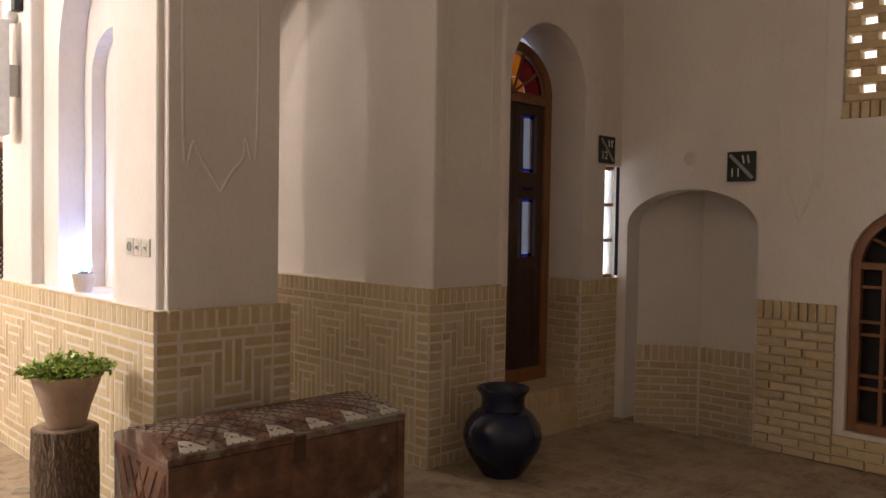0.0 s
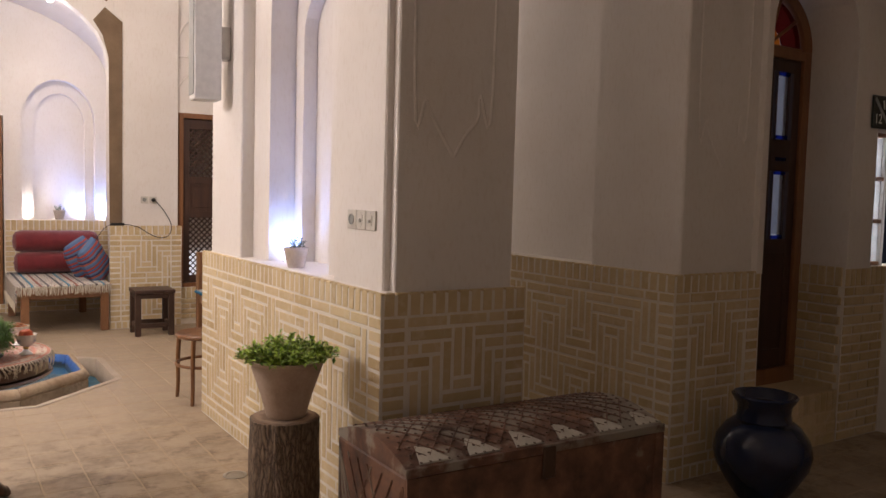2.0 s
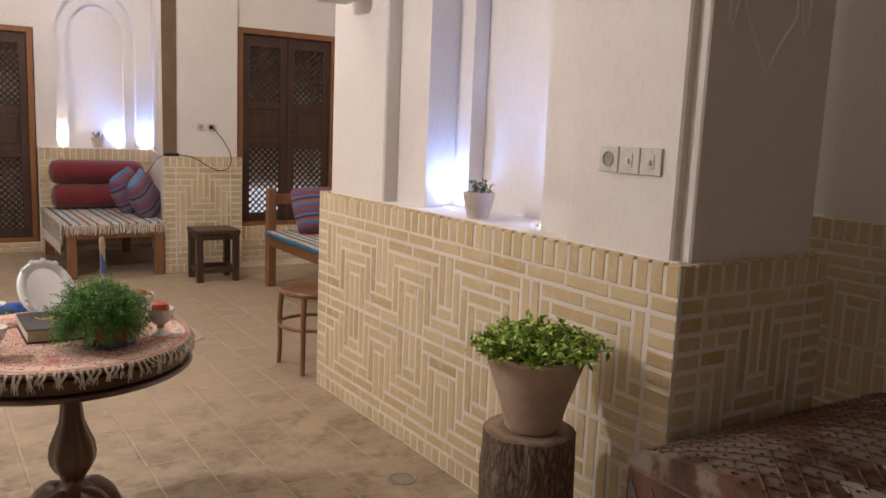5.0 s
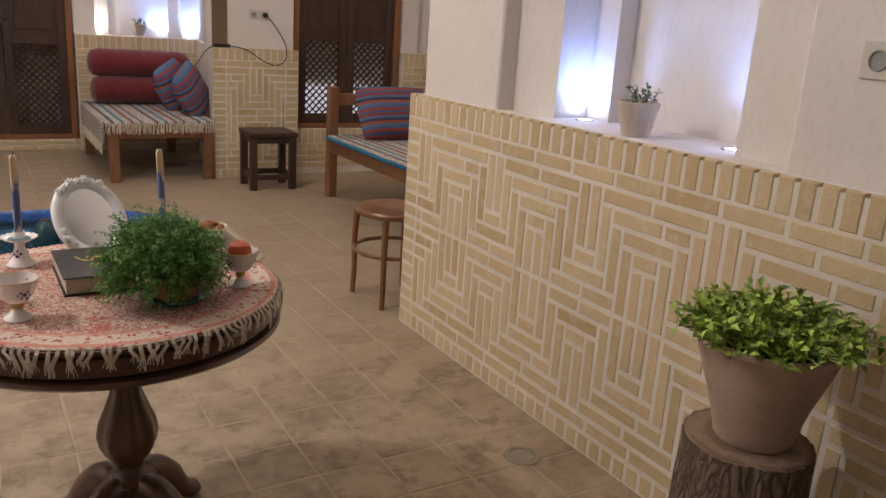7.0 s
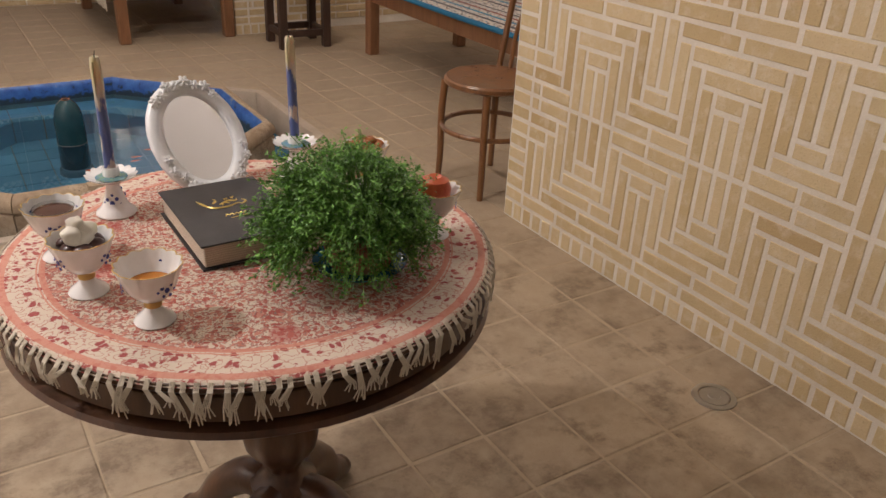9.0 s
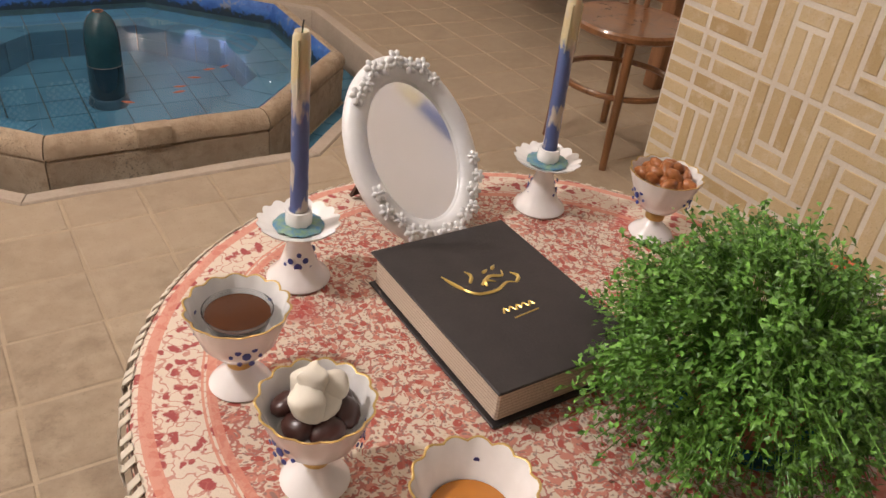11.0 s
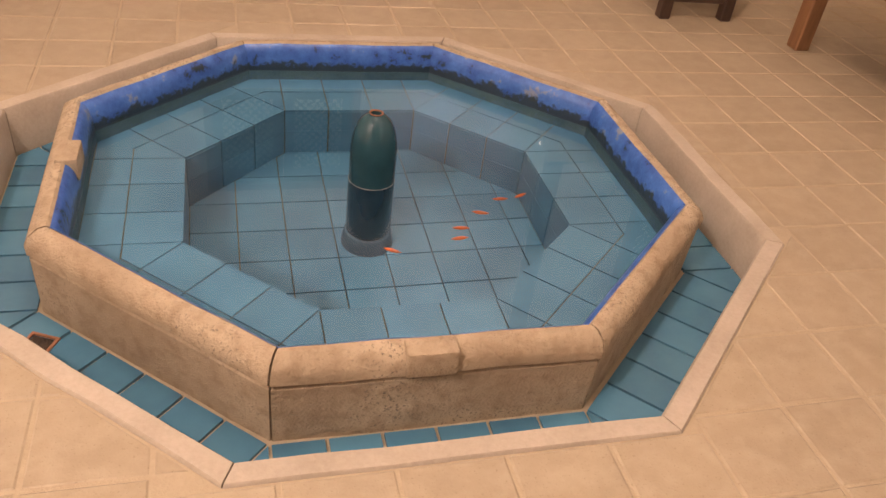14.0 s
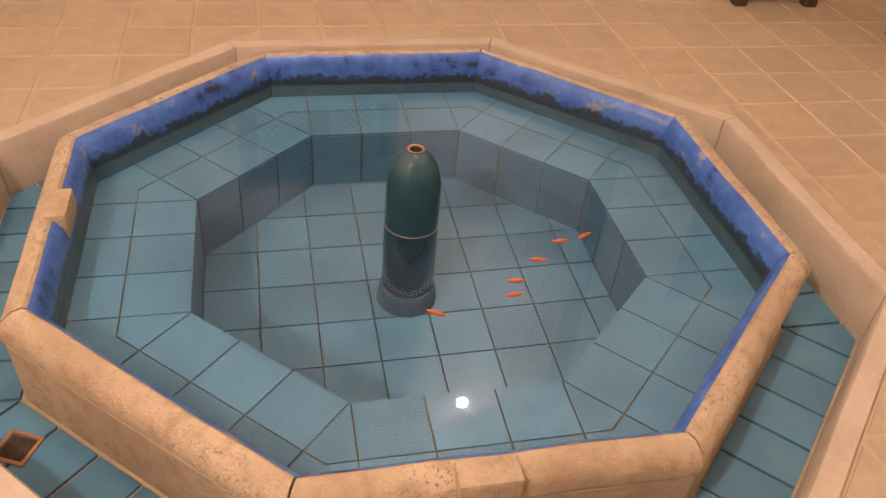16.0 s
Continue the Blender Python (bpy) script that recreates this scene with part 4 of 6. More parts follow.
part("front_strap", box(-0.004, CW + 0.004, -0.006, 0.004, 0.535, 0.568, 0.003), RUSTBARE, chest, "worn front edge strap")
part("base_strap", box(-0.004, CW + 0.004, -0.005, 0.004, 0.03, 0.09, 0.003), RUST, chest)
for x in (0.0, CW - 0.05):
    part("corner_strap", box(x, x + 0.05, -0.0065, 0.004, 0.09, 0.534, 0.002), RUST, chest)
for i in range(6):
    x = 0.06 + i * 0.205
    bm = bmesh.new()
    vs = []
    for u, v in ((x, 0.016), (x + 0.13, 0.016), (x + 0.075, 0.085), (x + 0.03, 0.11)):
        vs.append((u, v))
    f = [bm.verts.new((u, v, lid_height(v) + 0.004)) for u, v in vs]
    g = [bm.verts.new((u, v, lid_height(v) - 0.006)) for u, v in vs]
    bm.faces.new(f), bm.faces.new(g[::-1])
    for k in range(4):
        bm.faces.new((f[k], g[k], g[(k + 1) % 4], f[(k + 1) % 4]))
    part("tin_plate", bm, TIN, chest, "pale bare tin corner plate" if i == 0 else "")
bm = bmesh.new()
for d in (1, -1):
    for i in range(-5, 24):
        pts = []
        for s in range(9):
            v = 0.05 + (CD - 0.07) * s / 8
            u = i * 0.075 + d * v * 0.9
            if 0.02 < u < CW - 0.02:
                pts.append((u, v, lid_height(v) + 0.001))
        if len(pts) > 1:
            tube(pts, 0.0035, 4, bm)
part("lattice", bm, RUST, chest, "thin diagonal iron strips")
bm = bmesh.new()
for i in range(32):
    for j in range(12):
        u, v = 0.03 + i * 0.0375 + (0.018 if j % 2 else 0), 0.02 + j * 0.043
        if u < CW - 0.02:
            lathe([(0.0065, 0.0), (0.005, 0.003), (0.0, 0.0045)], 6, bm, (u, v, lid_height(v) + 0.002))
tagged(part("studs", bm, STUD, chest, "rows of small iron studs"), kind="stuff")
bm = bmesh.new()
for i in range(7):
    tube([(-0.002, 0.04 + i * 0.08, 0.06), (-0.002, min(CD - 0.02, 0.04 + i * 0.08 + 0.25), 0.5)], 0.004, 4, bm)
    tube([(-0.002, CD - 0.04 - i * 0.08, 0.06), (-0.002, max(0.02, CD - 0.04 - i * 0.08 - 0.25), 0.5)], 0.004, 4, bm)
part("side_lattice", bm, RUSTBARE, chest)
part("hasp", box(CW / 2 - 0.03, CW / 2 + 0.03, -0.012, 0.0, 0.44, 0.56, 0.004), STUD, chest)

jar = thing("jar", 3.68, 4.44, 0, 0, "large dark blue glazed jar with a wide collar on the floor", "jar")
jar.scale = (0.88, 0.88, 0.90)
part("body", lathe([(0.13, 0.0), (0.14, 0.012), (0.19, 0.08), (0.255, 0.19), (0.27, 0.26), (0.255, 0.34), (0.205, 0.41), (0.155, 0.445)], 44), JARG, jar, "", True)
part("collar", lathe([(0.154, 0.446), (0.145, 0.49), (0.15, 0.53), (0.175, 0.565), (0.182, 0.58), (0.172, 0.588), (0.15, 0.575), (0.13, 0.53), (0.0, 0.5)], 44), JARG, jar, "", True)


# ---- round table with what stands on it ----
TXC, TYC, TOP = 0.228, 6.09, 0.722
table = thing("round_table", TXC, TYC, 0, 0, "dark walnut pedestal table with a round moulded top", "table")
part("tabletop", lathe([(0.36, TOP - 0.022), (0.395, TOP - 0.020), (0.405, TOP - 0.010), (0.402, TOP - 0.001), (0.392, TOP + 0.001), (0.0, TOP + 0.001)], 96), WALNUT, table, "", True)
part("apron", lathe([(0.345, TOP - 0.074), (0.382, TOP - 0.073), (0.390, TOP - 0.068), (0.388, TOP - 0.030), (0.378, TOP - 0.0225), (0.33, TOP - 0.0225)], 96), WALNUT, table, "", True)
part("lower_moulding", lathe([(0.36, TOP - 0.095), (0.398, TOP - 0.093), (0.407, TOP - 0.085), (0.402, TOP - 0.077), (0.385, TOP - 0.0745), (0.34, TOP - 0.0745)], 96), WALNUT, table, "", True)
part("underside", lathe([(0.06, TOP - 0.115), (0.34, TOP - 0.09), (0.34, TOP - 0.08), (0.06, TOP - 0.095)], 48), WALNUT, table)
def fluted(i, a, r, z):
    return r * (1 + (0.045 * math.cos(8 * a) if 0.25 < z < 0.53 else 0)), z
part("pedestal", lathe([(0.050, 0.15), (0.062, 0.17), (0.066, 0.20), (0.045, 0.215), (0.036, 0.235), (0.042, 0.255), (0.055, 0.270), (0.068, 0.295), (0.073, 0.325), (0.068, 0.36), (0.052, 0.40), (0.038, 0.44), (0.032, 0.50), (0.032, 0.56), (0.045, 0.575), (0.048, 0.59), (0.038, 0.60), (0.065, 0.628)], 64, scallop=fluted), WALNUT, table, "turned and fluted baluster", True, pose(0.022, -0.013, 0))
for k in range(4):
    pts = smooth_path([(0.03, 0, 0.17), (0.085, 0, 0.175), (0.145, 0, 0.13), (0.185, 0, 0.07), (0.225, 0, 0.035), (0.25, 0, 0.03)], 5)
    bm = tube(pts, 0.034, 10, taper=lambda f: 1.25 - 0.5 * f)
    tube([(0.238, 0, 0.022), (0.26, 0, 0.022)], 0.022, 10, bm)
    part("foot", bm, WALNUT, table, "carved scroll foot" if k == 0 else "", True, pose(0.022, -0.013, 0, 0, 0, 38 + 90 * k))

cloth = thing("tablecloth", TXC, TYC, TOP + 0.0015, 0, "round block-printed red and cream cloth with cotton fringe on the table", "tablecloth")
bm = bmesh.new()
rings = []
for i, (r, z) in enumerate([(0.0, 0.002), (0.1, 0.002), (0.2, 0.002), (0.3, 0.002), (0.36, 0.002), (0.388, 0.0022), (0.398, 0.0005), (0.404, -0.006)]):
    n = 1 if r == 0 else 96
    rings.append([bm.verts.new((r * math.cos(2 * math.pi * k / 96), r * math.sin(2 * math.pi * k / 96), z + (0.0 if i < 3 else 0.0006 * math.sin(k * 1.7)))) for k in range(n)])
for k in range(96):
    bm.faces.new((rings[0][0], rings[1][k], rings[1][(k + 1) % 96]))
    for a, b in zip(rings[1:], rings[2:]):
        bm.faces.new((a[k], b[k], b[(k + 1) % 96], a[(k + 1) % 96]))
part("cloth", bm, CLOTH, cloth, "", True)
bm = bmesh.new()
for k in range(150):
    a = 2 * math.pi * (k + random.uniform(-0.25, 0.25)) / 150
    tilt = random.uniform(-0.045, 0.045)
    long = random.uniform(0.032, 0.060)
    c, s, c2, s2 = math.cos(a), math.sin(a), math.cos(a + tilt), math.sin(a + tilt)
    for e in (-0.003, -0.0015, 0.0015, 0.003, 0.0):
        o = random.uniform(-0.004, 0.004)
        tube([(0.400 * c - s * e, 0.400 * s + c * e, 0.001), (0.4095 * c - s * e, 0.4095 * s + c * e, -0.008), (0.413 * c2 - s2 * e * 1.5, 0.413 * s2 + c2 * e * 1.5, -long * 0.6), (0.411 * c2 - s2 * (e * 2.5 + o), 0.411 * s2 + c2 * (e * 2.5 + o), -long * random.uniform(0.8, 1.05))], 0.0011, 4, bm)
tagged(part("fringe", bm, FRINGE, cloth, "cream cotton tassels hanging over the edge"), kind="stuff")
ON = TOP + 0.0042


def scallops(n, depth, rings_from):
    def shape(i, a, r, z):
        return (r + depth * abs(math.sin(n * a / 2)), z + depth * 0.6 * abs(math.sin(n * a / 2))) if i in rings_from else (r, z)
    return shape


def motif_flower(parent, radius, z, scale=1.0, turn=0.0):
    """A small cobalt spray of petals lying on the outer face."""
    bm = bmesh.new()
    for u, v, s in ((0, 0, 1.2), (0.007, 0.006, 0.9), (-0.007, 0.005, 0.9), (0.004, -0.008, 0.8), (-0.006, -0.007, 0.7), (0.012, -0.002, 0.6), (-0.013, 0.0, 0.6), (0.001, 0.012, 0.7)):
        a = turn + u * scale / radius
        p = Vector((radius * math.cos(a), radius * math.sin(a), z + v * scale))
        lathe([(0.0034 * s * scale, -0.0004), (0.0030 * s * scale, 0.0006), (0.0, 0.0008)], 7, bm)
        vs = [w for w in bm.verts if not w.tag]
        q = Vector((math.cos(a), math.sin(a), 0.0)).to_track_quat("Z", "Y").to_matrix().to_4x4()
        bmesh.ops.transform(bm, matrix=Matrix.Translation(p) @ q, verts=vs)
        for w in bm.verts:
            w.tag = True
    part("painted_spray", bm, BLUEMOTIF, parent)


def cup(x, y, label, turn=0.0):
    c = thing("footed_cup", x, y, ON, turn, label, "cup", "footed cups on the table")
    c.scale = (0.73, 0.73, 0.73)
    part("foot", lathe([(0.038, 0.0), (0.040, 0.003), (0.036, 0.009), (0.022, 0.020), (0.013, 0.032)], 32), PORCELAIN, c, "", True)
    part("gilt_ring", lathe([(0.0125, 0.0322), (0.0165, 0.034), (0.0175, 0.040), (0.0165, 0.046), (0.0125, 0.0475)], 24, ring=True), GILT, c, "gilt ring", True)
    bowl = part("bowl", lathe([(0.014, 0.0477), (0.030, 0.055), (0.046, 0.075), (0.055, 0.10), (0.060, 0.122), (0.0575, 0.122), (0.052, 0.10), (0.042, 0.077), (0.0, 0.06)], 72, scallop=scallops(14, 0.005, (4, 5))), PORCELAIN, c, "white bowl with scalloped rim", True)
    rim = lathe([(0.0601, 0.1216), (0.0604, 0.1226), (0.0588, 0.1228), (0.0575, 0.1221)], 72, scallop=scallops(14, 0.005, (0, 1, 2, 3)), ring=True)
    part("gilt_rim", rim, GILT, bowl)
    for k in range(3):
        motif_flower(bowl, 0.0528, 0.086, 1.4, -1.9 + k * 2.1)
    return c


c = cup(-0.063, 6.175, "footed white cup with a glass of dark vinegar", 10)
part("glass_bowl", lathe([(0.020, 0.085), (0.034, 0.092), (0.043, 0.118), (0.0415, 0.118), (0.033, 0.094), (0.0, 0.088)], 32), plain("clear_glass", (0.95, 0.97, 0.97), 0.03, Transmission_Weight=0.95, IOR=1.3), c, "", True)
part("vinegar", lathe([(0.030, 0.0905), (0.0395, 0.112), (0.0, 0.1125)], 32), COFFEE, c, "", True)
c = cup(-0.047, 6.040, "footed white cup with dates under a mound of cream", 70)
bm = bmesh.new()
for a, r in ((0.2, 0.032), (1.2, 0.034), (2.4, 0.03), (3.4, 0.034), (4.5, 0.031), (5.5, 0.034)):
    bm = bmesh.new()
    bmesh.ops.create_icosphere(bm, subdivisions=2, radius=0.019, matrix=pose(r * math.cos(a), r * math.sin(a), 0.108, 10, 25, math.degrees(a)) @ Matrix.Diagonal((0.9, 1.1, 0.62, 1)))
    part("date", bm, DATE, c, "dark date", True)
bm = bmesh.new()
for x, y, z, r in ((0, 0, 0.125, 0.026), (0.017, 0.008, 0.132, 0.019), (-0.016, 0.010, 0.135, 0.019), (0.004, -0.016, 0.138, 0.018), (0, 0.004, 0.150, 0.018)):
    vs = bmesh.ops.create_icosphere(bm, subdivisions=3, radius=r)["verts"]
    bmesh.ops.transform(bm, matrix=pose(x, y, z), verts=vs)
wobble(bm, 0.006, 55)
part("cream_mound", bm, CREAM, c, "whipped cream", True)
c = cup(0.018, 5.915, "footed white cup half full of amber syrup", 40)
part("syrup", lathe([(0.030, 0.072), (0.0425, 0.084), (0.0, 0.0845)], 32), TEA, c, "", True)
c = cup(0.508, 6.225, "footed white cup heaped with brown oleaster fruit", 160)
for i in range(22):
    a, r = i * 2.4, 0.043 * math.sqrt((i % 15) / 15)
    z = 0.118 + (0.016 if i >= 15 else 0.0) - 0.02 * (r / 0.045) ** 2 * (i >= 15)
    ob = part("fruit", lathe([(0.0005, -0.019), (0.008, -0.013), (0.0115, 0.0), (0.008, 0.013), (0.0005, 0.019)], 10), NUT, c, "", True, pose(r * math.cos(a), r * math.sin(a), z, random.uniform(50, 120), random.uniform(-40, 40), random.uniform(0, 180)))
c = cup(0.514, 5.975, "footed white cup with a red apple", 200)
part("apple", lathe([(0.0, 0.088), (0.012, 0.083), (0.028, 0.088), (0.038, 0.105), (0.040, 0.125), (0.033, 0.145), (0.016, 0.154), (0.006, 0.149), (0.0, 0.145)], 28), APPLE, c, "red and yellow apple", True)


def candle_holder(x, y, turn):
    h = thing("candle_holder", x, y, ON, turn, "white porcelain candle holder with a scalloped dish and blue sprays", "candle holder", "candle holders")
    h.scale = (0.80, 0.80, 0.86)
    foot = part("foot", lathe([(0.042, 0.0), (0.044, 0.003), (0.042, 0.007), (0.033, 0.014), (0.0255, 0.026), (0.020, 0.042), (0.0155, 0.056), (0.0145, 0.062), (0.017, 0.070)], 36), PORCELAIN, h, "", True)
    part("dish", lathe([(0.013, 0.0705), (0.030, 0.074), (0.050, 0.083), (0.051, 0.0855), (0.030, 0.078), (0.0, 0.077)], 72, scallop=scallops(16, 0.0055, (2, 3))), PORCELAIN, h, "", True)
    bm = lathe([(0.017, 0.0776), (0.030, 0.0795), (0.034, 0.0815), (0.026, 0.0845), (0.017, 0.084)], 36, ring=True)
    wobble(bm, 0.003, 160)
    part("painted_garland", bm, mottled("garland", (0.02, 0.16, 0.42), (0.25, 0.36, 0.12), 70, 240, 0.4), h, "blue and green flower garland", True)
    part("socket", lathe([(0.0165, 0.0785), (0.0185, 0.088), (0.0175, 0.103), (0.0135, 0.103), (0.0135, 0.090), (0.0, 0.088)], 28), PORCELAIN, h, "", True)
    for k in range(2):
        motif_flower(foot, 0.0240, 0.030, 1.5, -2.0 + k * 2.6)
    return h


for x, y, turn, tilt in ((0.050, 6.310, 0, 2.0), (0.407, 6.337, 90, -1.5)):
    candle_holder(x, y, turn)
    candle = thing("candle", x, y, ON + 0.0775, turn, "tall cream candle with blue-dipped lower part, partly burnt", "candle", "candles")
    candle.scale = (0.74, 0.74, 0.97)
    bm = lathe([(0.0125, 0.0)] + [(0.0125 - 0.001 * f / 14 + 0.0006 * (f % 2), 0.205 * f / 14) for f in range(1, 14)] + [(0.0112, 0.207), (0.009, 0.212), (0.004, 0.209), (0.0, 0.208)], 20)
    for a in (0.4, 2.2, 4.0):
        tube([(0.0115 * math.cos(a), 0.0115 * math.sin(a), 0.205), (0.0128 * math.cos(a), 0.0128 * math.sin(a), 0.17), (0.0128 * math.cos(a), 0.0128 * math.sin(a), 0.145)], 0.002, 6, bm)
    part("wax", bm, WAX, candle, "", True, pose(0, 0, 0, tilt, 0, 0))
    part("wick", tube([(0, 0, 0.207), (0.001, 0, 0.216), (0.003, 0.001, 0.222)], 0.0011, 5), WICK, candle, "charred black wick", False, pose(0, 0, 0, tilt, 0, 0))

# book
book = thing("book", 0.121, 6.023, ON, BOOK_TURN, "thick black hardback book with gold calligraphy lying on the cloth", "book")
BW, BL = 0.172, 0.243
part("back_cover", box(-0.002, BW + 0.002, -0.002, BL + 0.002, 0.0, 0.003, 0.001), BOOKCOVER, book)
part("page_block", box(0.003, BW - 0.004, 0.003, BL - 0.003, 0.0032, 0.0405, 0.002), PAGES, book, "cream page block")
part("front_cover", box(-0.002, BW + 0.002, -0.002, BL + 0.002, 0.0407, 0.0440, 0.001), BOOKCOVER, book)
part("spine", box(BW - 0.004, BW + 0.0035, -0.001, BL + 0.001, 0.0006, 0.0435, 0.003, 2), BOOKCOVER, book)
bm = bmesh.new()
for stroke in (((0.040, 0.150), (0.050, 0.138), (0.072, 0.136), (0.090, 0.144), (0.100, 0.140)), ((0.100, 0.140), (0.108, 0.148), (0.104, 0.158)), ((0.062, 0.150), (0.078, 0.160), (0.092, 0.156), (0.097, 0.165)), ((0.052, 0.158), (0.060, 0.168), (0.058, 0.178)), ((0.040, 0.150), (0.034, 0.164), (0.030, 0.180)), ((0.075, 0.168), (0.083, 0.172)), ((0.088, 0.170), (0.095, 0.176)), ((0.066, 0.146), (0.070, 0.155), (0.080, 0.150))):
    tube(smooth_path([(u + 0.014, v - 0.008, 0.0441) for u, v in stroke], 4), 0.0016, 5, bm, taper=lambda f: 0.5 + math.sin(math.pi * min(1, f + 0.12)))
part("gilt_title", bm, GOLD, book, "gold calligraphic title strokes")
bm = bmesh.new()
for i in range(5):
    tube(smooth_path([(0.070 + i * 0.008, 0.092 + 0.003 * (i % 2), 0.0441), (0.074 + i * 0.008, 0.099, 0.0441), (0.077 + i * 0.008, 0.093, 0.0441)], 4), 0.0011, 5, bm)
tube([(0.076, 0.082, 0.0441), (0.108, 0.085, 0.0441)], 0.001, 5, bm)
part("gilt_subtitle", bm, GOLD, book, "small gold strokes")

# oval mirror on an easel
mirror = thing("table_mirror", MIRROR_AT[0], MIRROR_AT[1], ON, MIRROR_AT[2], "oval mirror in an ornate white frame leaning on its stand", "mirror")
TILT = pose(0, 0, 0, -35.4, 0, 0)
A, B, MZ = 0.080, 0.101, 0.116
oval = lambda k, n, s=0.0: ((A + s) * math.cos(2 * math.pi * k / n), 0.0, MZ + (B + s) * math.sin(2 * math.pi * k / n))
bm = tube([oval(k, 64, 0.002) for k in range(64)], 0.0155, 12, closed=True)
bmesh.ops.scale(bm, vec=(1, 0.75, 1), verts=bm.verts)
part("frame", bm, WHITERESIN, mirror, "", True, TILT)
part("inner_bead", tube([oval(k, 64, -0.012) for k in range(64)], 0.0035, 8, closed=True), WHITERESIN, mirror, "", True, TILT)
bm = bmesh.new()
bm.faces.new([bm.verts.new(Vector(oval(k, 64, -0.010)) + Vector((0, -0.001, 0))) for k in range(64)][::-1])
g = bmesh.ops.extrude_face_region(bm, geom=list(bm.faces))
bmesh.ops.translate(bm, vec=(0, 0.004, 0), verts=[v for v in g["geom"] if isinstance(v, bmesh.types.BMVert)])
part("glass", bm, MIRROR, mirror, "silvered glass", False, TILT)
for name, centre, spread, count in (("crest", 90, 44, 8), ("base_garland", 270, 72, 13)):
    bm = bmesh.new()
    for i in range(count):
        a = radians(centre - spread + 2 * spread * i / (count - 1))
        out = 0.004 + (0.006 if i % 2 else 0.0)
        mid = Vector(((A + out) * math.cos(a), -0.0125, MZ + (B + out) * math.sin(a)))
        size = random.uniform(0.0046, 0.0060)
        for k in range(7):
            w = 2 * math.pi * k / 6 + i
            off = Vector((0, -0.003, 0)) if k == 6 else Vector((math.cos(w), 0.0, math.sin(w))) * size * 1.15
            vs = bmesh.ops.create_icosphere(bm, subdivisions=2, radius=size * (0.62 if k == 6 else 0.85))["verts"]
            bmesh.ops.transform(bm, matrix=Matrix.Translation(mid + off) @ Matrix.Rotation(-w, 4, "Y") @ Matrix.Diagonal((1.2, 0.6, 0.8, 1)), verts=vs)
    tagged(part(name, bm, WHITERESIN, mirror, "moulded white flowers", True, TILT), kind="stuff")
part("stand_leg", prism([(-0.03, 0.0), (0.03, 0.0), (0.012, 0.13), (-0.012, 0.13)], 0.0, 0.004), DARKWOOD, mirror, "", False, pose(0, 0.145, 0.003, 26, 0, 0))

# pot of cress
cress = thing("cress_pot", 0.347, 5.928, ON, 0, "bushy sprouted cress in a clay pot on a blue saucer", "potted plant")
part("saucer", lathe([(0.045, 0.0), (0.060, 0.002), (0.076, 0.012), (0.077, 0.015), (0.058, 0.007), (0.0, 0.006)], 36), SAUCERBLUE, cress, "blue glazed saucer", True)
part("pot", lathe([(0.046, 0.0075), (0.050, 0.010), (0.063, 0.058), (0.066, 0.060), (0.066, 0.066), (0.060, 0.066), (0.0, 0.055)], 32), CLAYRED, cress, "", True)
stalks, leaves = bmesh.new(), bmesh.new()
for _ in range(900):
    a, el = random.uniform(0, 2 * math.pi), math.asin(random.uniform(-0.45, 1.0))
    lobe = noise.noise(Vector((math.cos(a) * 2.0, math.sin(a) * 2.0, el * 1.6)))
    r = random.uniform(0.70, 1.0) * (1 + 0.22 * lobe)
    tip = Vector((0.158 * r * math.cos(a) * math.cos(el) - 0.026, 0.155 * r * math.sin(a) * math.cos(el), 0.080 + 0.140 * r * math.sin(el)))
    foot = Vector((0.05 * math.cos(a) * random.random(), 0.05 * math.sin(a) * random.random(), 0.060))
    knee = foot.lerp(tip, 0.5) + Vector((0, 0, 0.036))
    tube([foot, knee, tip], 0.0006, 3, stalks)
    for _k in range(19):
        p = knee.lerp(tip, random.uniform(0.3, 1.03)) + Vector((random.gauss(0, 0.004), random.gauss(0, 0.004), random.gauss(0, 0.004)))
        leaf_into(leaves, p, Vector((random.gauss(0, 1), random.gauss(0, 1), random.gauss(0.1, 0.6))), random.uniform(0.005, 0.0105), random.uniform(0.0028, 0.0058))
tagged(part("stem_tuft", stalks, LEAF2, cress), kind="stuff")
tagged(part("foliage", leaves, LEAF2, cress, "fine bright green leaves"), kind="stuff")


# ---- chair, benches, stool, cushions ----
chair = thing("bentwood_chair", 1.805, 7.60, 0, 94, "brown bentwood chair with round seat standing beside the pier", "chair")
part("seat", lathe([(0.0, 0.452), (0.17, 0.450), (0.195, 0.447), (0.206, 0.455), (0.205, 0.470), (0.196, 0.478), (0.180, 0.474), (0.0, 0.468)], 48), BENTWOOD, chair, "dished round seat", True)
LEGS = ((-0.15, 0.15), (0.15, 0.15), (-0.15, -0.15), (0.15, -0.15))
for x, y in LEGS:
    s = 1.02
    part("leg", tube(smooth_path([(x * 0.95, y * 0.95, 0.45), (x * 1.0, y * 1.0, 0.3), (x * 0.99, y * 0.99, 0.12), (x * s, y * s, 0.0)], 4), 0.0155, 10, taper=lambda f: 1.1 - 0.25 * f), BENTWOOD, chair, "", True)
part("stretcher_ring", tube([(0.205 * math.cos(k * math.pi / 20), 0.205 * math.sin(k * math.pi / 20), 0.262) for k in range(40)], 0.011, 8, closed=True), BENTWOOD, chair, "", True)
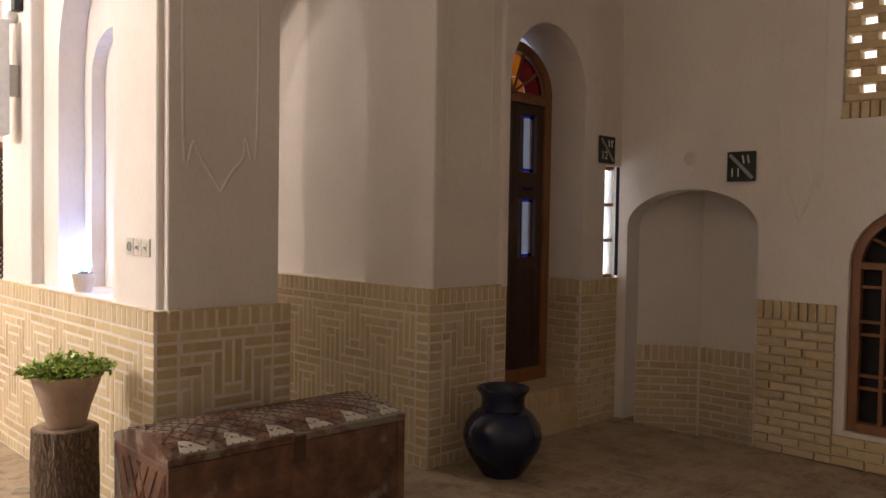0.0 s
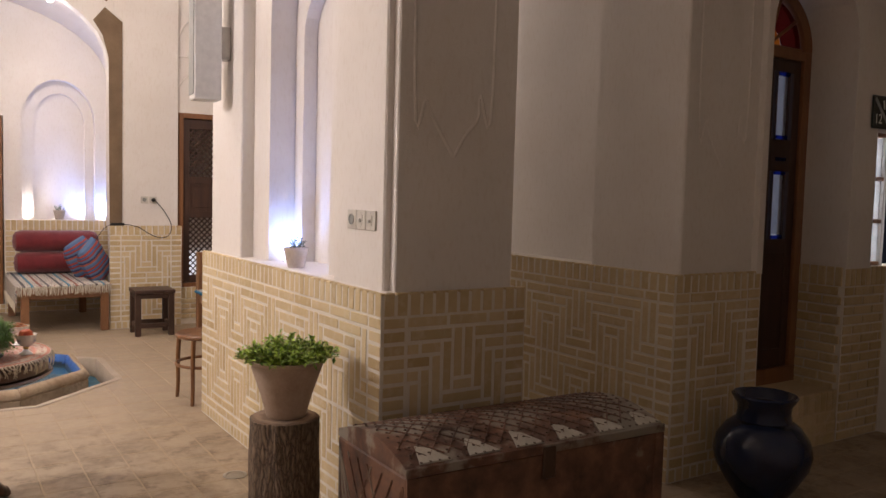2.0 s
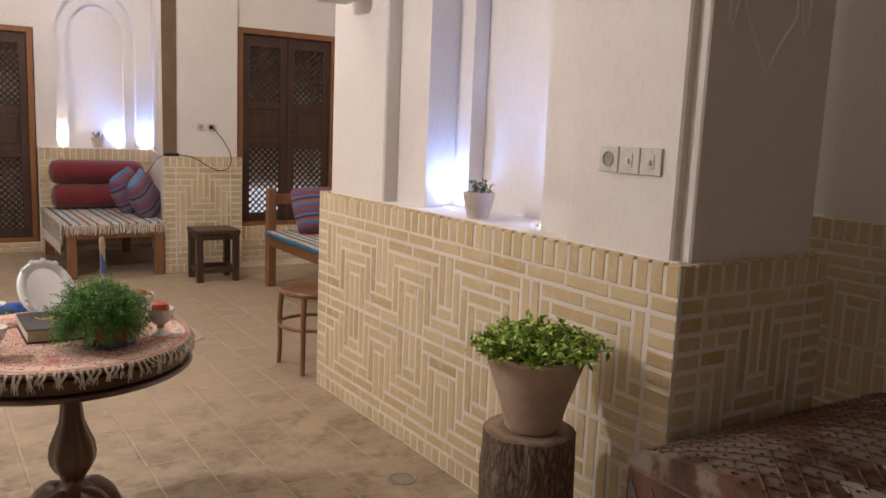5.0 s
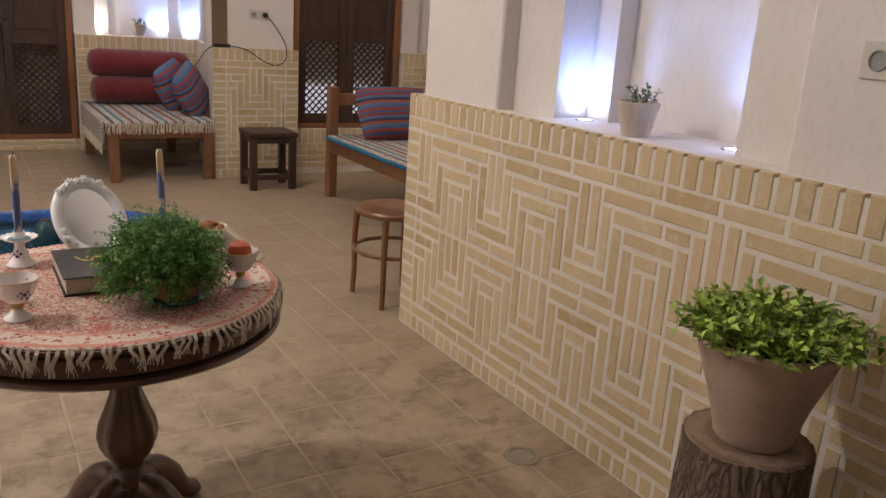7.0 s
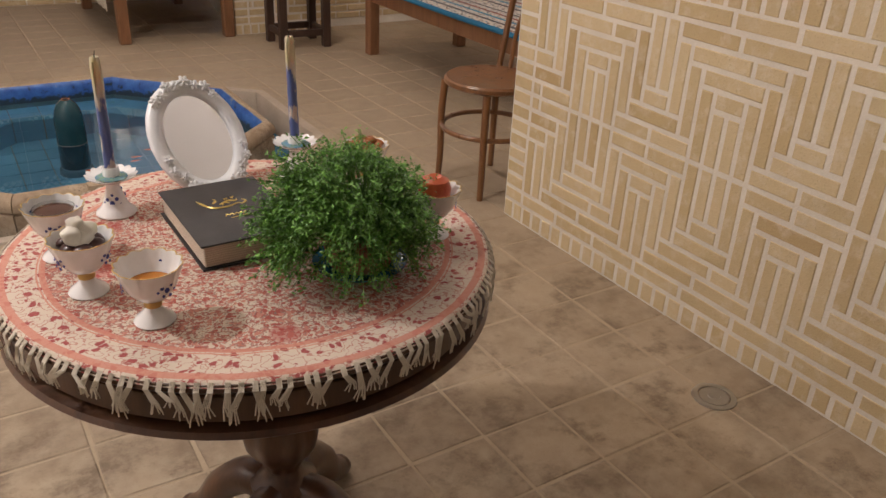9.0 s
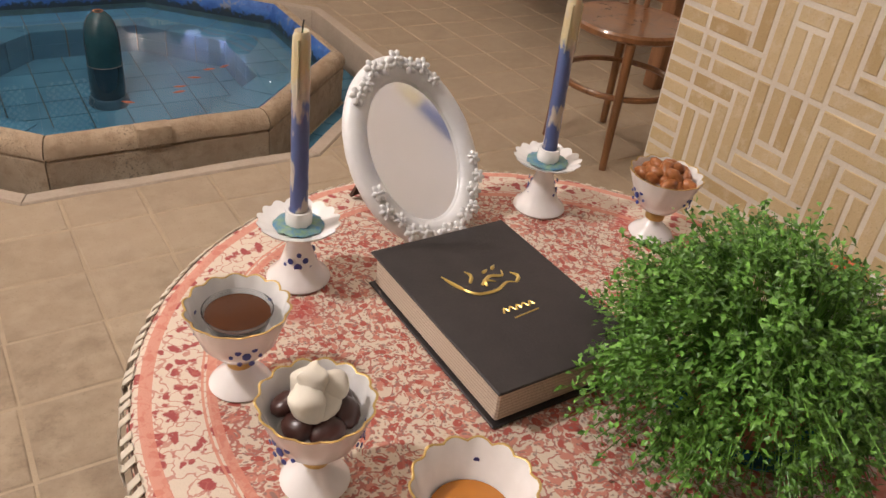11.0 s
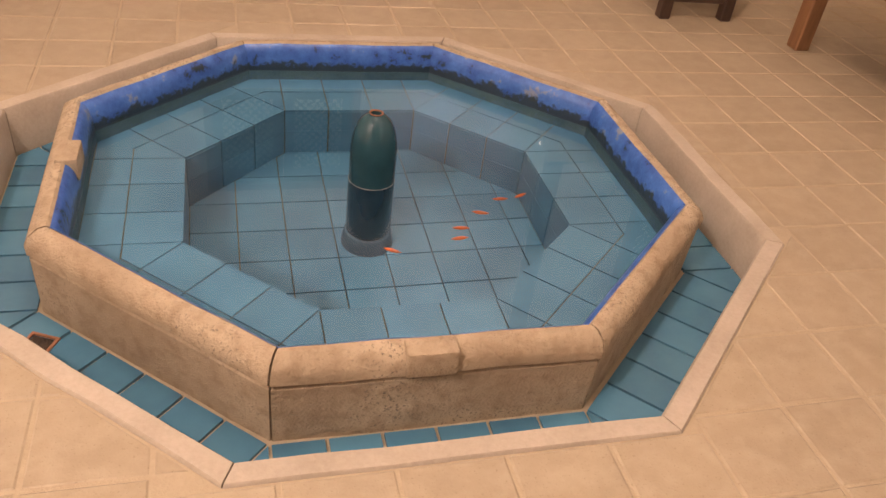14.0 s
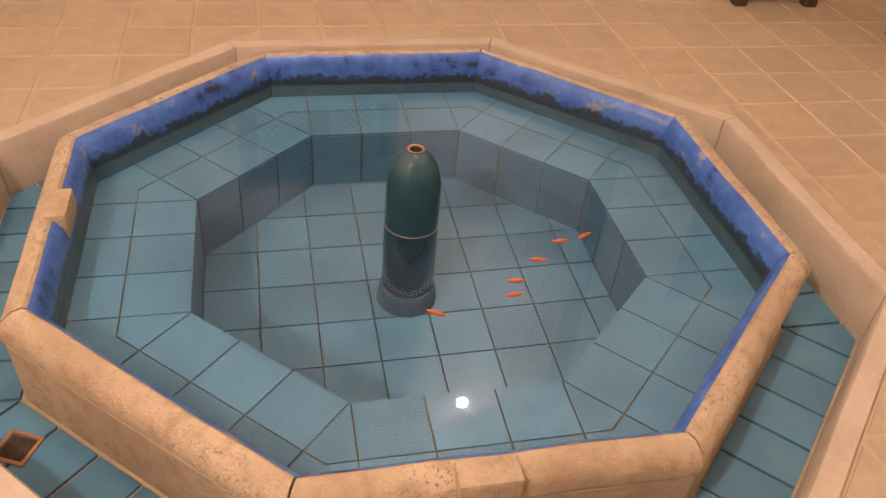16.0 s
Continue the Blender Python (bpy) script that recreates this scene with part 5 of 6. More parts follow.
part("back_hoop", tube(smooth_path([(-0.145, -0.15, 0.44), (-0.15, -0.185, 0.62), (-0.14, -0.215, 0.80), (-0.08, -0.235, 0.88), (0.0, -0.24, 0.90), (0.08, -0.235, 0.88), (0.14, -0.215, 0.80), (0.15, -0.185, 0.62), (0.145, -0.15, 0.44)], 5), 0.014, 10), BENTWOOD, chair, "", True)
part("inner_hoop", tube(smooth_path([(-0.09, -0.17, 0.47), (-0.095, -0.2, 0.64), (-0.05, -0.222, 0.76), (0.05, -0.222, 0.76), (0.095, -0.2, 0.64), (0.09, -0.17, 0.47)], 5), 0.010, 8), BENTWOOD, chair, "", True)


def tassels(x0, x1, y, z, count, long, axis="x"):
    bm = bmesh.new()
    for k in range(count):
        p = x0 + (x1 - x0) * (k + 0.5) / count
        for e in (-0.004, 0.0, 0.004):
            l = long * random.uniform(0.75, 1.1)
            d = random.uniform(-0.008, 0.008)
            a, b, c = (p + e, y, z), (p + e * 1.5 + d, y - 0.004, z - l * 0.6), (p + e * 2 + d * 1.5, y - 0.002, z - l)
            if axis == "y":
                a, b, c = ((q[1], q[0], q[2]) for q in (a, b, c))
            tube([a, b, c], 0.0028, 4, bm)
    return bm


def bench(name, x0, x1, y0, y1, seat, label, post, head):
    b = thing(name, x0, y0, 0, 0, label, "bench", "wooden benches")
    w, d = x1 - x0, y1 - y0
    for x in (0, w - 0.075):
        for y in (0, d - 0.075):
            up = post if (y > 0) == (head == "north") and head else seat - 0.03
            part("leg", box(x, x + 0.075, y, y + 0.075, 0, up, 0.006), BENCHWOOD, b)
    for y in (0.012, d - 0.062):
        part("rail", box(0.075, w - 0.075, y, y + 0.05, seat - 0.12, seat - 0.03, 0.004), BENCHWOOD, b)
    for x in (0.012, w - 0.062):
        part("rail", box(x, x + 0.05, 0.075, d - 0.075, seat - 0.12, seat - 0.03, 0.004), BENCHWOOD, b)
    n = 7
    for i in range(n):
        part("slat", box(0.0 + i * w / n + 0.004, (i + 1) * w / n - 0.004, 0.0, d if not head else d - 0.08, seat - 0.029, seat - 0.008, 0.002), BENCHWOOD, b)
    if head:
        part("head_rail", box(0.075, w - 0.075, d - 0.06, d - 0.02, post - 0.14, post - 0.05, 0.006), BENCHWOOD, b)
    return b


bench("bench", 2.40, 3.20, 7.95, 9.96, 0.48, "wooden bench bed with raised head posts and a woven rug", 0.86, "north")
rug = thing("rug", 2.38, 7.95, 0.473, 0, "pale flat-woven rug with blue and rust bands on the bench", "rug", "bench rugs")
bm = box(0.0, 0.83, 0.0, 1.92, 0.0, 0.024, 0.008, 2)
wobble(bm, 0.004, 7)
part("weave", bm, RUG, rug, "", True)
part("hem", tube([(-0.004, 0.0, 0.004), (-0.008, 0.9, 0.0), (-0.004, 1.92, 0.004)], 0.015, 8), BLUECLOTH, rug, "blue cloth hem", True)
part("fringe", tassels(0.02, 0.8, 1.91, 0.02, 30, 0.03), FRINGE, rug)
bench("bench", 0.93, 1.74, 10.76, 12.20, 0.47, "low wooden bench with dark open underside in the alcove", 0.47, "")
rug = thing("rug", 0.90, 10.735, 0.463, 0, "pale flat-woven rug with fringe hanging over the bench", "rug", "bench rugs")
bm = box(0.0, 0.86, 0.0, 1.42, 0.0, 0.026, 0.01, 2)
box(-0.012, 0.01, 0.1, 1.3, -0.16, 0.018, 0.006, bm=bm)
wobble(bm, 0.006, 6)
part("weave", bm, RUG, rug, "", True)
part("fringe", tassels(0.0, 0.86, -0.004, 0.015, 42, 0.085), FRINGE, rug, "long cream fringe")
part("fringe", tassels(0.1, 1.3, -0.012, -0.15, 40, 0.09, "y"), FRINGE, rug)


def bolster(x0, x1, y, z, r):
    b = thing("bolster", (x0 + x1) / 2, y, z, 0, "round deep red velvet bolster lying on the bench", "cushion", "red bolsters")
    half = (x1 - x0) / 2
    bm = lathe([(0.0, -half), (r * 0.55, -half + 0.004), (r * 0.86, -half + 0.03), (r, -half + 0.09), (r * 1.02, 0.0), (r, half - 0.09), (r * 0.86, half - 0.03), (r * 0.55, half - 0.004), (0.0, half)], 36)
    bmesh.ops.transform(bm, matrix=pose(0, 0, 0, 0, 90, 0) @ Matrix.Diagonal((0.93, 1.15, 1, 1)), verts=bm.verts)
    wobble(bm, 0.010, 5)
    part("cover", bm, VELVET, b, "", True)
    for e in (-1, 1):
        part("end_button", lathe([(0.0, 0.0), (0.016, 0.002), (0.012, 0.008), (0.0, 0.01)], 14), VELVET, b, "", True, pose(e * (half - 0.001), 0, 0, 0, 90 * e, 0))


bolster(0.98, 1.86, 11.98, 0.612, 0.130)
bolster(0.97, 1.85, 12.02, 0.850, 0.130)


def cushion(x, y, z, rx, ry, rz, size, label):
    c = thing("cushion", x, y, z, 0, label, "cushion", "striped cushions")
    bm = bmesh.new()
    bmesh.ops.create_grid(bm, x_segments=14, y_segments=14, size=0.5)
    top = list(bm.verts)
    for v in top:
        u, w = v.co.x * 2, v.co.y * 2
        f = max(0.0, (1 - u ** 4) * (1 - w ** 4)) ** 0.6
        v.co = Vector((v.co.x * (1 - 0.06 * w * w), v.co.y * (1 - 0.06 * u * u), 0.19 * f + 0.003))
    g = bmesh.ops.duplicate(bm, geom=list(bm.faces))
    for v in [e for e in g["geom"] if isinstance(e, bmesh.types.BMVert)]:
        v.co.z = -v.co.z
    bmesh.ops.remove_doubles(bm, verts=bm.verts, dist=0.007)
    bmesh.ops.scale(bm, vec=size, verts=bm.verts)
    wobble(bm, 0.008, 9)
    bmesh.ops.rotate(bm, matrix=Matrix.Rotation(radians(90), 3, "X"), verts=bm.verts)
    part("cover", bm, STRIPE, c, "", True, pose(0, 0, 0, rx, ry, rz))
    return c


cushion(1.60, 11.55, 0.69, -16, -20, 48, (0.40, 0.42, 0.5), "square striped red and blue cushion leaning on a bolster")
cushion(1.67, 11.18, 0.68, -18, -26, 58, (0.40, 0.44, 0.5), "square striped red and blue cushion leaning on the alcove wall")
cushion(2.84, 9.66, 0.695, -24, 0, 4, (0.64, 0.42, 0.5), "long striped red and blue cushion leaning on the bench head")

stool = thing("stool", 1.89, 10.24, 0, -2, "small dark brown wooden stool with box stretchers", "stool")
SW, SD = 0.375, 0.33
part("seat", box(-0.008, SW + 0.008, -0.008, SD + 0.008, 0.425, 0.462, 0.006, 2), STOOLWOOD, stool)
for x in (0, SW - 0.055):
    for y in (0, SD - 0.055):
        part("leg", box(x, x + 0.055, y, y + 0.055, 0, 0.425, 0.004), STOOLWOOD, stool)
for z in (0.08, 0.375):
    for y in (0.012, SD - 0.042):
        part("stretcher", box(0.055, SW - 0.055, y, y + 0.03, z, z + 0.045, 0.003), STOOLWOOD, stool)
    for x in (0.012, SW - 0.042):
        part("stretcher", box(x, x + 0.03, 0.055, SD - 0.055, z, z + 0.045, 0.003), STOOLWOOD, stool)


# ---- doors and windows ----
def lattice(x0, x1, z0, z1, y, step=0.062, bar=0.0085):
    bm = bmesh.new()
    for s in (1, -1):
        k = -(z1 - z0)
        while k < (x1 - x0) + (z1 - z0):
            # clip the slanted bar to the panel
            a0, a1 = x0 + k, x0 + k + (z1 - z0)
            lo, hi = max(a0, x0), min(a1, x1)
            if hi - lo > 0.01:
                zl, zh = z0 + (lo - a0), z0 + (hi - a0)
                if s < 0:
                    zl, zh = z1 - (lo - a0), z1 - (hi - a0)
                yy = y - 0.0015 * s
                tube([(lo, yy, zl), (hi, yy, zh)], bar, 4, bm)
            k += step
    return bm


def lattice_door(name, x0, x1, y, z0, z1, label):
    d = thing(name, x0, y, z0, 0, label, "door", "", "structure")
    w, h = x1 - x0, z1 - z0
    f = 0.055
    part("door_frame", box(0, f, 0, 0.09, 0, h, 0.004), ORANGEWOOD, d, "orange-brown frame")
    part("door_frame", box(w - f, w, 0, 0.09, 0, h, 0.004), ORANGEWOOD, d)
    part("door_frame", box(f, w - f, 0, 0.09, h - f, h, 0.004), ORANGEWOOD, d)
    part("door_sill", box(f, w - f, 0, 0.09, 0, 0.045, 0.004), ORANGEWOOD, d)
    mid = w / 2
    for a, b in ((f, mid - 0.003), (mid + 0.003, w - f)):
        leaf = part("leaf", box(a, a + 0.075, 0.03, 0.065, 0.046, h - f - 0.002, 0.003), DARKWOOD, d, "dark brown carved leaf")
        part("stile", box(b - 0.075, b, 0.03, 0.065, 0.046, h - f - 0.002, 0.003), DARKWOOD, leaf)
        for r0, r1 in ((0.046, 0.13), (0.40 * h, 0.44 * h), (0.60 * h, 0.64 * h), (h - f - 0.11, h - f - 0.002)):
            part("cross_rail", box(a + 0.074, b - 0.074, 0.031, 0.064, r0, r1, 0.003), DARKWOOD, leaf)
        part("panel", box(a + 0.074, b - 0.074, 0.04, 0.058, 0.439 * h, 0.601 * h, 0.003), DARKWOOD, leaf)
        part("panel_field", box(a + 0.10, b - 0.10, 0.034, 0.041, 0.46 * h, 0.58 * h, 0.005), DARKWOOD, leaf)
        part("lattice", lattice(a + 0.07, b - 0.07, 0.125, 0.405 * h, 0.048), DARKWOOD, leaf)
        part("lattice", lattice(a + 0.07, b - 0.07, 0.635 * h, h - f - 0.105, 0.048), DARKWOOD, leaf)
    part("knob", lathe([(0.0, 0.0), (0.02, 0.004), (0.012, 0.012), (0.0, 0.014)], 14), STUD, d, "", True, pose(mid + 0.035, 0.03, 0.5 * h, 90, 0, 0))
    return d


lattice_door("door_north", 2.475, 3.505, 10.90, 0.40, 2.30, "double door of dark wood with pierced lattice panels, shut")
lattice_door("door_alcove", -0.245, 0.905, 12.43, 0.102, 2.255, "double door of dark wood with pierced lattice panels, shut")
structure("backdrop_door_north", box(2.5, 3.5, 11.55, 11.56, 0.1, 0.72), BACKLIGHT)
structure("wall_behind_door_north", box(2.4, 3.6, 11.6, 11.7, 0.0, 2.5), PLASTER)
structure("wall_behind_door_alcove", box(-0.4, 1.0, 12.9, 13.0, 0.0, 2.5), PLASTER)

# arched door with coloured fanlight
d = thing("door_arched", 4.10, 5.10, 0.33, 0, "tall wooden door with glass panes and a coloured arched fanlight", "door", "", "structure")
part("door_frame", box(0.0, 0.07, 0, 0.08, 0.1, 2.12, 0.004), ORANGEWOOD, d)
part("door_frame", box(0.765, 0.84, 0, 0.08, 0.1, 2.12, 0.004), ORANGEWOOD, d)
part("transom", box(0.07, 0.765, 0, 0.08, 2.06, 2.12, 0.004), ORANGEWOOD, d)
part("threshold", box(0.0, 0.84, 0, 0.10, -0.002, 0.10, 0.004), ORANGEWOOD, d)
bm = prism(arc(0.0, 0.84, 2.12, 2.50, 24) + arc(0.08, 0.76, 2.12, 2.43, 24)[::-1], 0.0, 0.07)
part("fanlight_frame", bm, ORANGEWOOD, d)
for k in range(5):
    a0, a1 = math.pi * k / 5 + 0.05, math.pi * (k + 1) / 5 - 0.05
    pts = [(0.42 + 0.14 * math.cos(a), 2.13 + 0.12 * math.sin(a)) for a in (a0, a1)] + [(0.42 + 0.33 * math.cos(a1 - (a1 - a0) * i / 5), 2.13 + 0.29 * math.sin(a1 - (a1 - a0) * i / 5)) for i in range(6)]
    part("coloured_pane", prism(pts, 0.03, 0.036), (GLASS_R, GLASS_R, GLASS_O, GLASS_R, GLASS_O)[k], d)
    part("fan_bar", tube([(0.42, 0.03, 2.13), (0.42 + 0.34 * math.cos(math.pi * k / 5), 0.03, 2.13 + 0.30 * math.sin(math.pi * k / 5))], 0.012, 6), ORANGEWOOD, d)
part("fan_hub", prism(arc(0.30, 0.54, 2.125, 2.24, 12), 0.026, 0.04), GLASS_O, d, "orange glass half-disc")
for a, b in ((0.072, 0.417), (0.423, 0.763)):
    leaf = part("leaf", box(a, a + 0.07, 0.02, 0.06, 0.102, 2.058, 0.003), DARKWOOD, d)
    part("stile", box(b - 0.07, b, 0.02, 0.06, 0.102, 2.058, 0.003), DARKWOOD, leaf)
    for r0, r1 in ((0.102, 0.22), (0.84, 0.93), (1.36, 1.56), (1.98, 2.058)):
        part("cross_rail", box(a + 0.069, b - 0.069, 0.021, 0.059, r0, r1, 0.003), DARKWOOD, leaf)
    part("panel", box(a + 0.069, b - 0.069, 0.03, 0.05, 0.219, 0.841, 0.003), DARKWOOD, leaf)
    for z0, z1 in ((0.96, 1.335), (1.585, 1.955)):
        part("pane", box(a + 0.115, b - 0.115, 0.036, 0.041, z0, z1), GLASS_C, leaf, "pale frosted pane")
        part("glazing_bar", box(a + 0.100, a + 0.115, 0.024, 0.056, z0 - 0.03, z1 + 0.03), DARKWOOD, leaf)
        part("glazing_bar", box(b - 0.115, b - 0.100, 0.024, 0.056, z0 - 0.03, z1 + 0.03), DARKWOOD, leaf)
    for z0 in (0.932, 1.337, 1.425, 1.562, 1.957):
        part("blue_pane", box(a + 0.116, b - 0.116, 0.017, 0.041, z0, z0 + 0.022), GLASS_B, leaf, "small blue glass strip")
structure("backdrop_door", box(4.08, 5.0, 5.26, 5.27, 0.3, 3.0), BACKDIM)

# slit window
w = thing("window_slit", 5.205, 4.83, 1.10, 0, "narrow wooden window with three lit panes", "window", "", "structure")
part("window_frame", box(0.0, 0.028, 0, 0.06, 0, 0.86, 0.003), ORANGEWOOD, w)
# right jamb coloured white to paint in the brightly lit reveal
part("window_frame", box(0.185, 0.215, 0, 0.06, 0, 0.86, 0.003), WHITEPLASTIC, w)
for z in (0.0, 0.275, 0.55, 0.83):
    part("glazing_bar", box(0.028, 0.185, 0.005, 0.055, z, z + 0.025, 0.003), ORANGEWOOD, w)
for z in (0.026, 0.301, 0.576):
    part("pane", box(0.028, 0.185, 0.025, 0.03, z, z + 0.248), GLASS_C, w)
structure("backdrop_slit", box(5.15, 5.5, 4.97, 4.98, 1.05, 2.05), glow("bright_room_beyond", (1.0, 0.98, 0.95), 2.6))

# arched window in the east wall
w = thing("window_arched", 5.46, 2.26, 0.225, 0, "arched wooden window with dark turned lattice", "window", "", "structure")
bm = prism(arc(0.0, 0.84, 1.055, 1.435, 24) + arc(0.06, 0.78, 1.055, 1.375, 24)[::-1], 0.0, 0.06, bmesh.new(), WEST)
part("arch_frame", bm, ORANGEWOOD, w)
for y in (0.0, 0.78):
    part("jamb", box(0, 0.06, y, y + 0.06, 0, 1.06, 0.003), ORANGEWOOD, w)
part("sill", box(-0.01, 0.07, 0.06, 0.78, 0, 0.06, 0.003), ORANGEWOOD, w)
part("transom", box(0, 0.055, 0.06, 0.78, 1.03, 1.075, 0.003), ORANGEWOOD, w)
for y in (0.19, 0.33, 0.40, 0.44, 0.51, 0.65):
    part("mullion", box(0.01, 0.045, y - 0.012, y + 0.012, 0.06, 1.03, 0.002), ORANGEWOOD, w)
for z in (0.28, 0.36, 0.62, 0.70, 0.92):
    part("glazing_bar", box(0.014, 0.041, 0.06, 0.78, z - 0.01, z + 0.01, 0.002), ORANGEWOOD, w)
for k in range(1, 6):
    a = math.pi * k / 6
    part("fan_bar", tube([(0.03, 0.42, 1.08), (0.03, 0.42 + 0.36 * math.cos(a), 1.07 + 0.31 * math.sin(a))], 0.012, 6), ORANGEWOOD, w)
# near-black sheet: the unlit room behind the window is painted, not built
structure("backdrop_window", box(5.56, 5.57, 2.1, 3.2, 0.2, 2.1), plain("painted_dark_room", (0.02, 0.02, 0.022), 0.8))

# pierced brick screen above it
screen = thing("brick_screen", 5.43, 2.32, 2.20, 0, "pierced buff brick screen window with light behind", "window", "", "structure")
for i in range(15):
    part("brick", box(-0.02, 0.08, 0.004 + i * 0.057, 0.052 + i * 0.057, 0.0, 0.10, 0.003), BRICK, screen)
for r in range(9):
    z = 0.11 + r * 0.105
    part("brick", box(0.0, 0.10, 0.0, 0.84, z, z + 0.045, 0.003), BRICK, screen)
    for i in range(5):
        y = i * 0.19 + (0.09 if r % 2 else 0.0)
        part("brick", box(0.002, 0.098, y, min(0.84, y + 0.095), z + 0.048, z + 0.102, 0.003), BRICK, screen)
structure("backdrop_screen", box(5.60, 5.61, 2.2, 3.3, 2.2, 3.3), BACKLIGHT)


# ---- fixtures and small things ----
def text_plate(parent, words, size, m, material):
    curve = bpy.data.curves.new("numerals", "FONT")
    curve.body, curve.size, curve.extrude = words, size, 0.0008
    curve.align_x, curve.align_y = "CENTER", "CENTER"
    curve.materials.append(material)
    ob = new("numerals", curve)
    ob.parent = parent
    ob.matrix_basis = m


def sign(x, y, z, rz, latin, strokes, size, label):
    s = thing("room_sign", x, y, z, rz, label, "sign", "room number signs")
    part("plate", box(-size / 2, size / 2, -0.012, 0.0, -size / 2, size / 2, 0.003), SIGN, s)
    part("diagonal", prism([(-size * 0.44, size * 0.36), (-size * 0.36, size * 0.44), (size * 0.44, -size * 0.36), (size * 0.36, -size * 0.44)], -0.0145, -0.011), GRILLE, s)
    text_plate(s, latin, size * 0.42, pose(-size * 0.20, -0.0135, -size * 0.22, 90, 0, 0), SIGNWHITE)
    bm = bmesh.new()
    for st in strokes:
        tube([(u * size, -0.0135, v * size) for u, v in st], size * 0.026, 6, bm)
    part("numeral_strokes", bm, SIGNWHITE, s, "white hand-painted numerals")


sign(5.405, 3.81, 1.925, -90, "11", [[(0.04, 0.36), (0.10, 0.10)], [(0.22, 0.36), (0.28, 0.10)]], 0.205, "square black sign with the number 11 in two scripts")
sign(5.21, 4.787, 2.075, 0, "12", [[(0.04, 0.36), (0.10, 0.10)], [(0.20, 0.34), (0.24, 0.28), (0.30, 0.30), (0.33, 0.36)], [(0.21, 0.34), (0.29, 0.10)]], 0.205, "square black sign with the number 12 in two scripts")
detector = thing("wall_fixture", 5.418, 4.21, 2.0, -90, "small round white fixture on the plaster wall", "fixture")
part("disc", lathe([(0.045, 0.0), (0.044, 0.008), (0.03, 0.014), (0.0, 0.015)], 24), WHITEPLASTIC, detector, "", True, pose(0, 0, 0, 90, 0, 0))

for i, kind in enumerate(("socket", "switch", "switch")):
    y = 5.186 - i * 0.089
    s = thing("wall_" + kind, 1.732, y, 1.368, -90, "ivory plastic wall " + ("socket with two round holes" if kind == "socket" else "switch with one toggle"), kind, "wall plates on the pier")
    part("plate", box(-0.042, 0.042, -0.009, 0.0, -0.042, 0.042, 0.003, 2), PLASTIC, s)
    if kind == "socket":
        part("well", lathe([(0.024, 0.0), (0.024, 0.003), (0.0205, 0.0035), (0.0195, -0.004), (0.0, -0.004)], 28), GRILLE, s, "", True, pose(0, -0.0095, 0, 90, 0, 0))
        for u in (-0.009, 0.009):
            part("hole", lathe([(0.0028, 0.0), (0.0, 0.0006)], 10), BLACK, s, "", False, pose(u, -0.0062, 0, 90, 0, 0))
    else:
        part("toggle_frame", box(-0.016, 0.016, -0.012, -0.009, -0.022, 0.022, 0.001), PLASTIC, s)
        part("toggle", box(-0.006, 0.006, -0.021, -0.012, -0.012, 0.004, 0.002), WHITEPLASTIC, s, "", False, pose(0, 0, 0.004, 8, 0, 0))
        for z in (-0.03, 0.03):
            part("screw", lathe([(0.0025, 0.0), (0.0, 0.001)], 8), STEEL, s, "", False, pose(0, -0.0092, z, 90, 0, 0))

for x in (2.11, 2.20):
    s = thing("wall_socket", x, 10.86, 1.352, 0, "ivory plastic wall socket on the alcove pier", "socket", "sockets on the alcove pier")
    part("plate", box(-0.036, 0.036, -0.009, 0.0, -0.036, 0.036, 0.003, 2), PLASTIC, s)
    part("well", lathe([(0.021, 0.0), (0.020, 0.003), (0.0, 0.003)], 24), GRILLE, s, "", False, pose(0, -0.009, 0, 90, 0, 0))
plug = thing("power_cable", 2.20, 10.85, 1.352, 0, "black power cable with plug and adapter hanging from the socket", "cable")
part("plug", lathe([(0.018, 0.0), (0.02, 0.006), (0.018, 0.03), (0.008, 0.04)], 16), BLACK, plug, "", True, pose(0, -0.005, 0, 90, 0, 0))
CABLE = [(0.0, -0.045, 0.0), (0.03, -0.05, -0.03), (0.10, -0.06, -0.12), (0.165, -0.075, -0.25), (0.15, -0.085, -0.36), (0.06, -0.09, -0.40), (-0.06, -0.085, -0.355), (-0.16, -0.07, -0.29), (-0.25, -0.04, -0.265), (-0.32, -0.02, -0.262)]
part("wire", tube(smooth_path(CABLE, 6), 0.0042, 6), BLACK, plug, "", True)
part("adapter", box(-0.43, -0.30, -0.04, 0.0, -0.2715, -0.245, 0.004), BLACK, plug)
part("wire_end", tube(smooth_path([(-0.43, -0.02, -0.262), (-0.50, -0.05, -0.30), (-0.55, -0.02, -0.38), (-0.57, 0.06, -0.44)], 6), 0.0035, 6), BLACK, plug, "", True)
clay = thing("clay_jar", 2.425, 10.90, 1.0785, 0, "tiny brown clay jar on the ledge beside the door", "jar")
part("body", lathe([(0.018, 0.0), (0.030, 0.012), (0.033, 0.028), (0.024, 0.044), (0.014, 0.05), (0.016, 0.058), (0.010, 0.058), (0.0, 0.05)], 24), CLAYRED, clay, "", True)

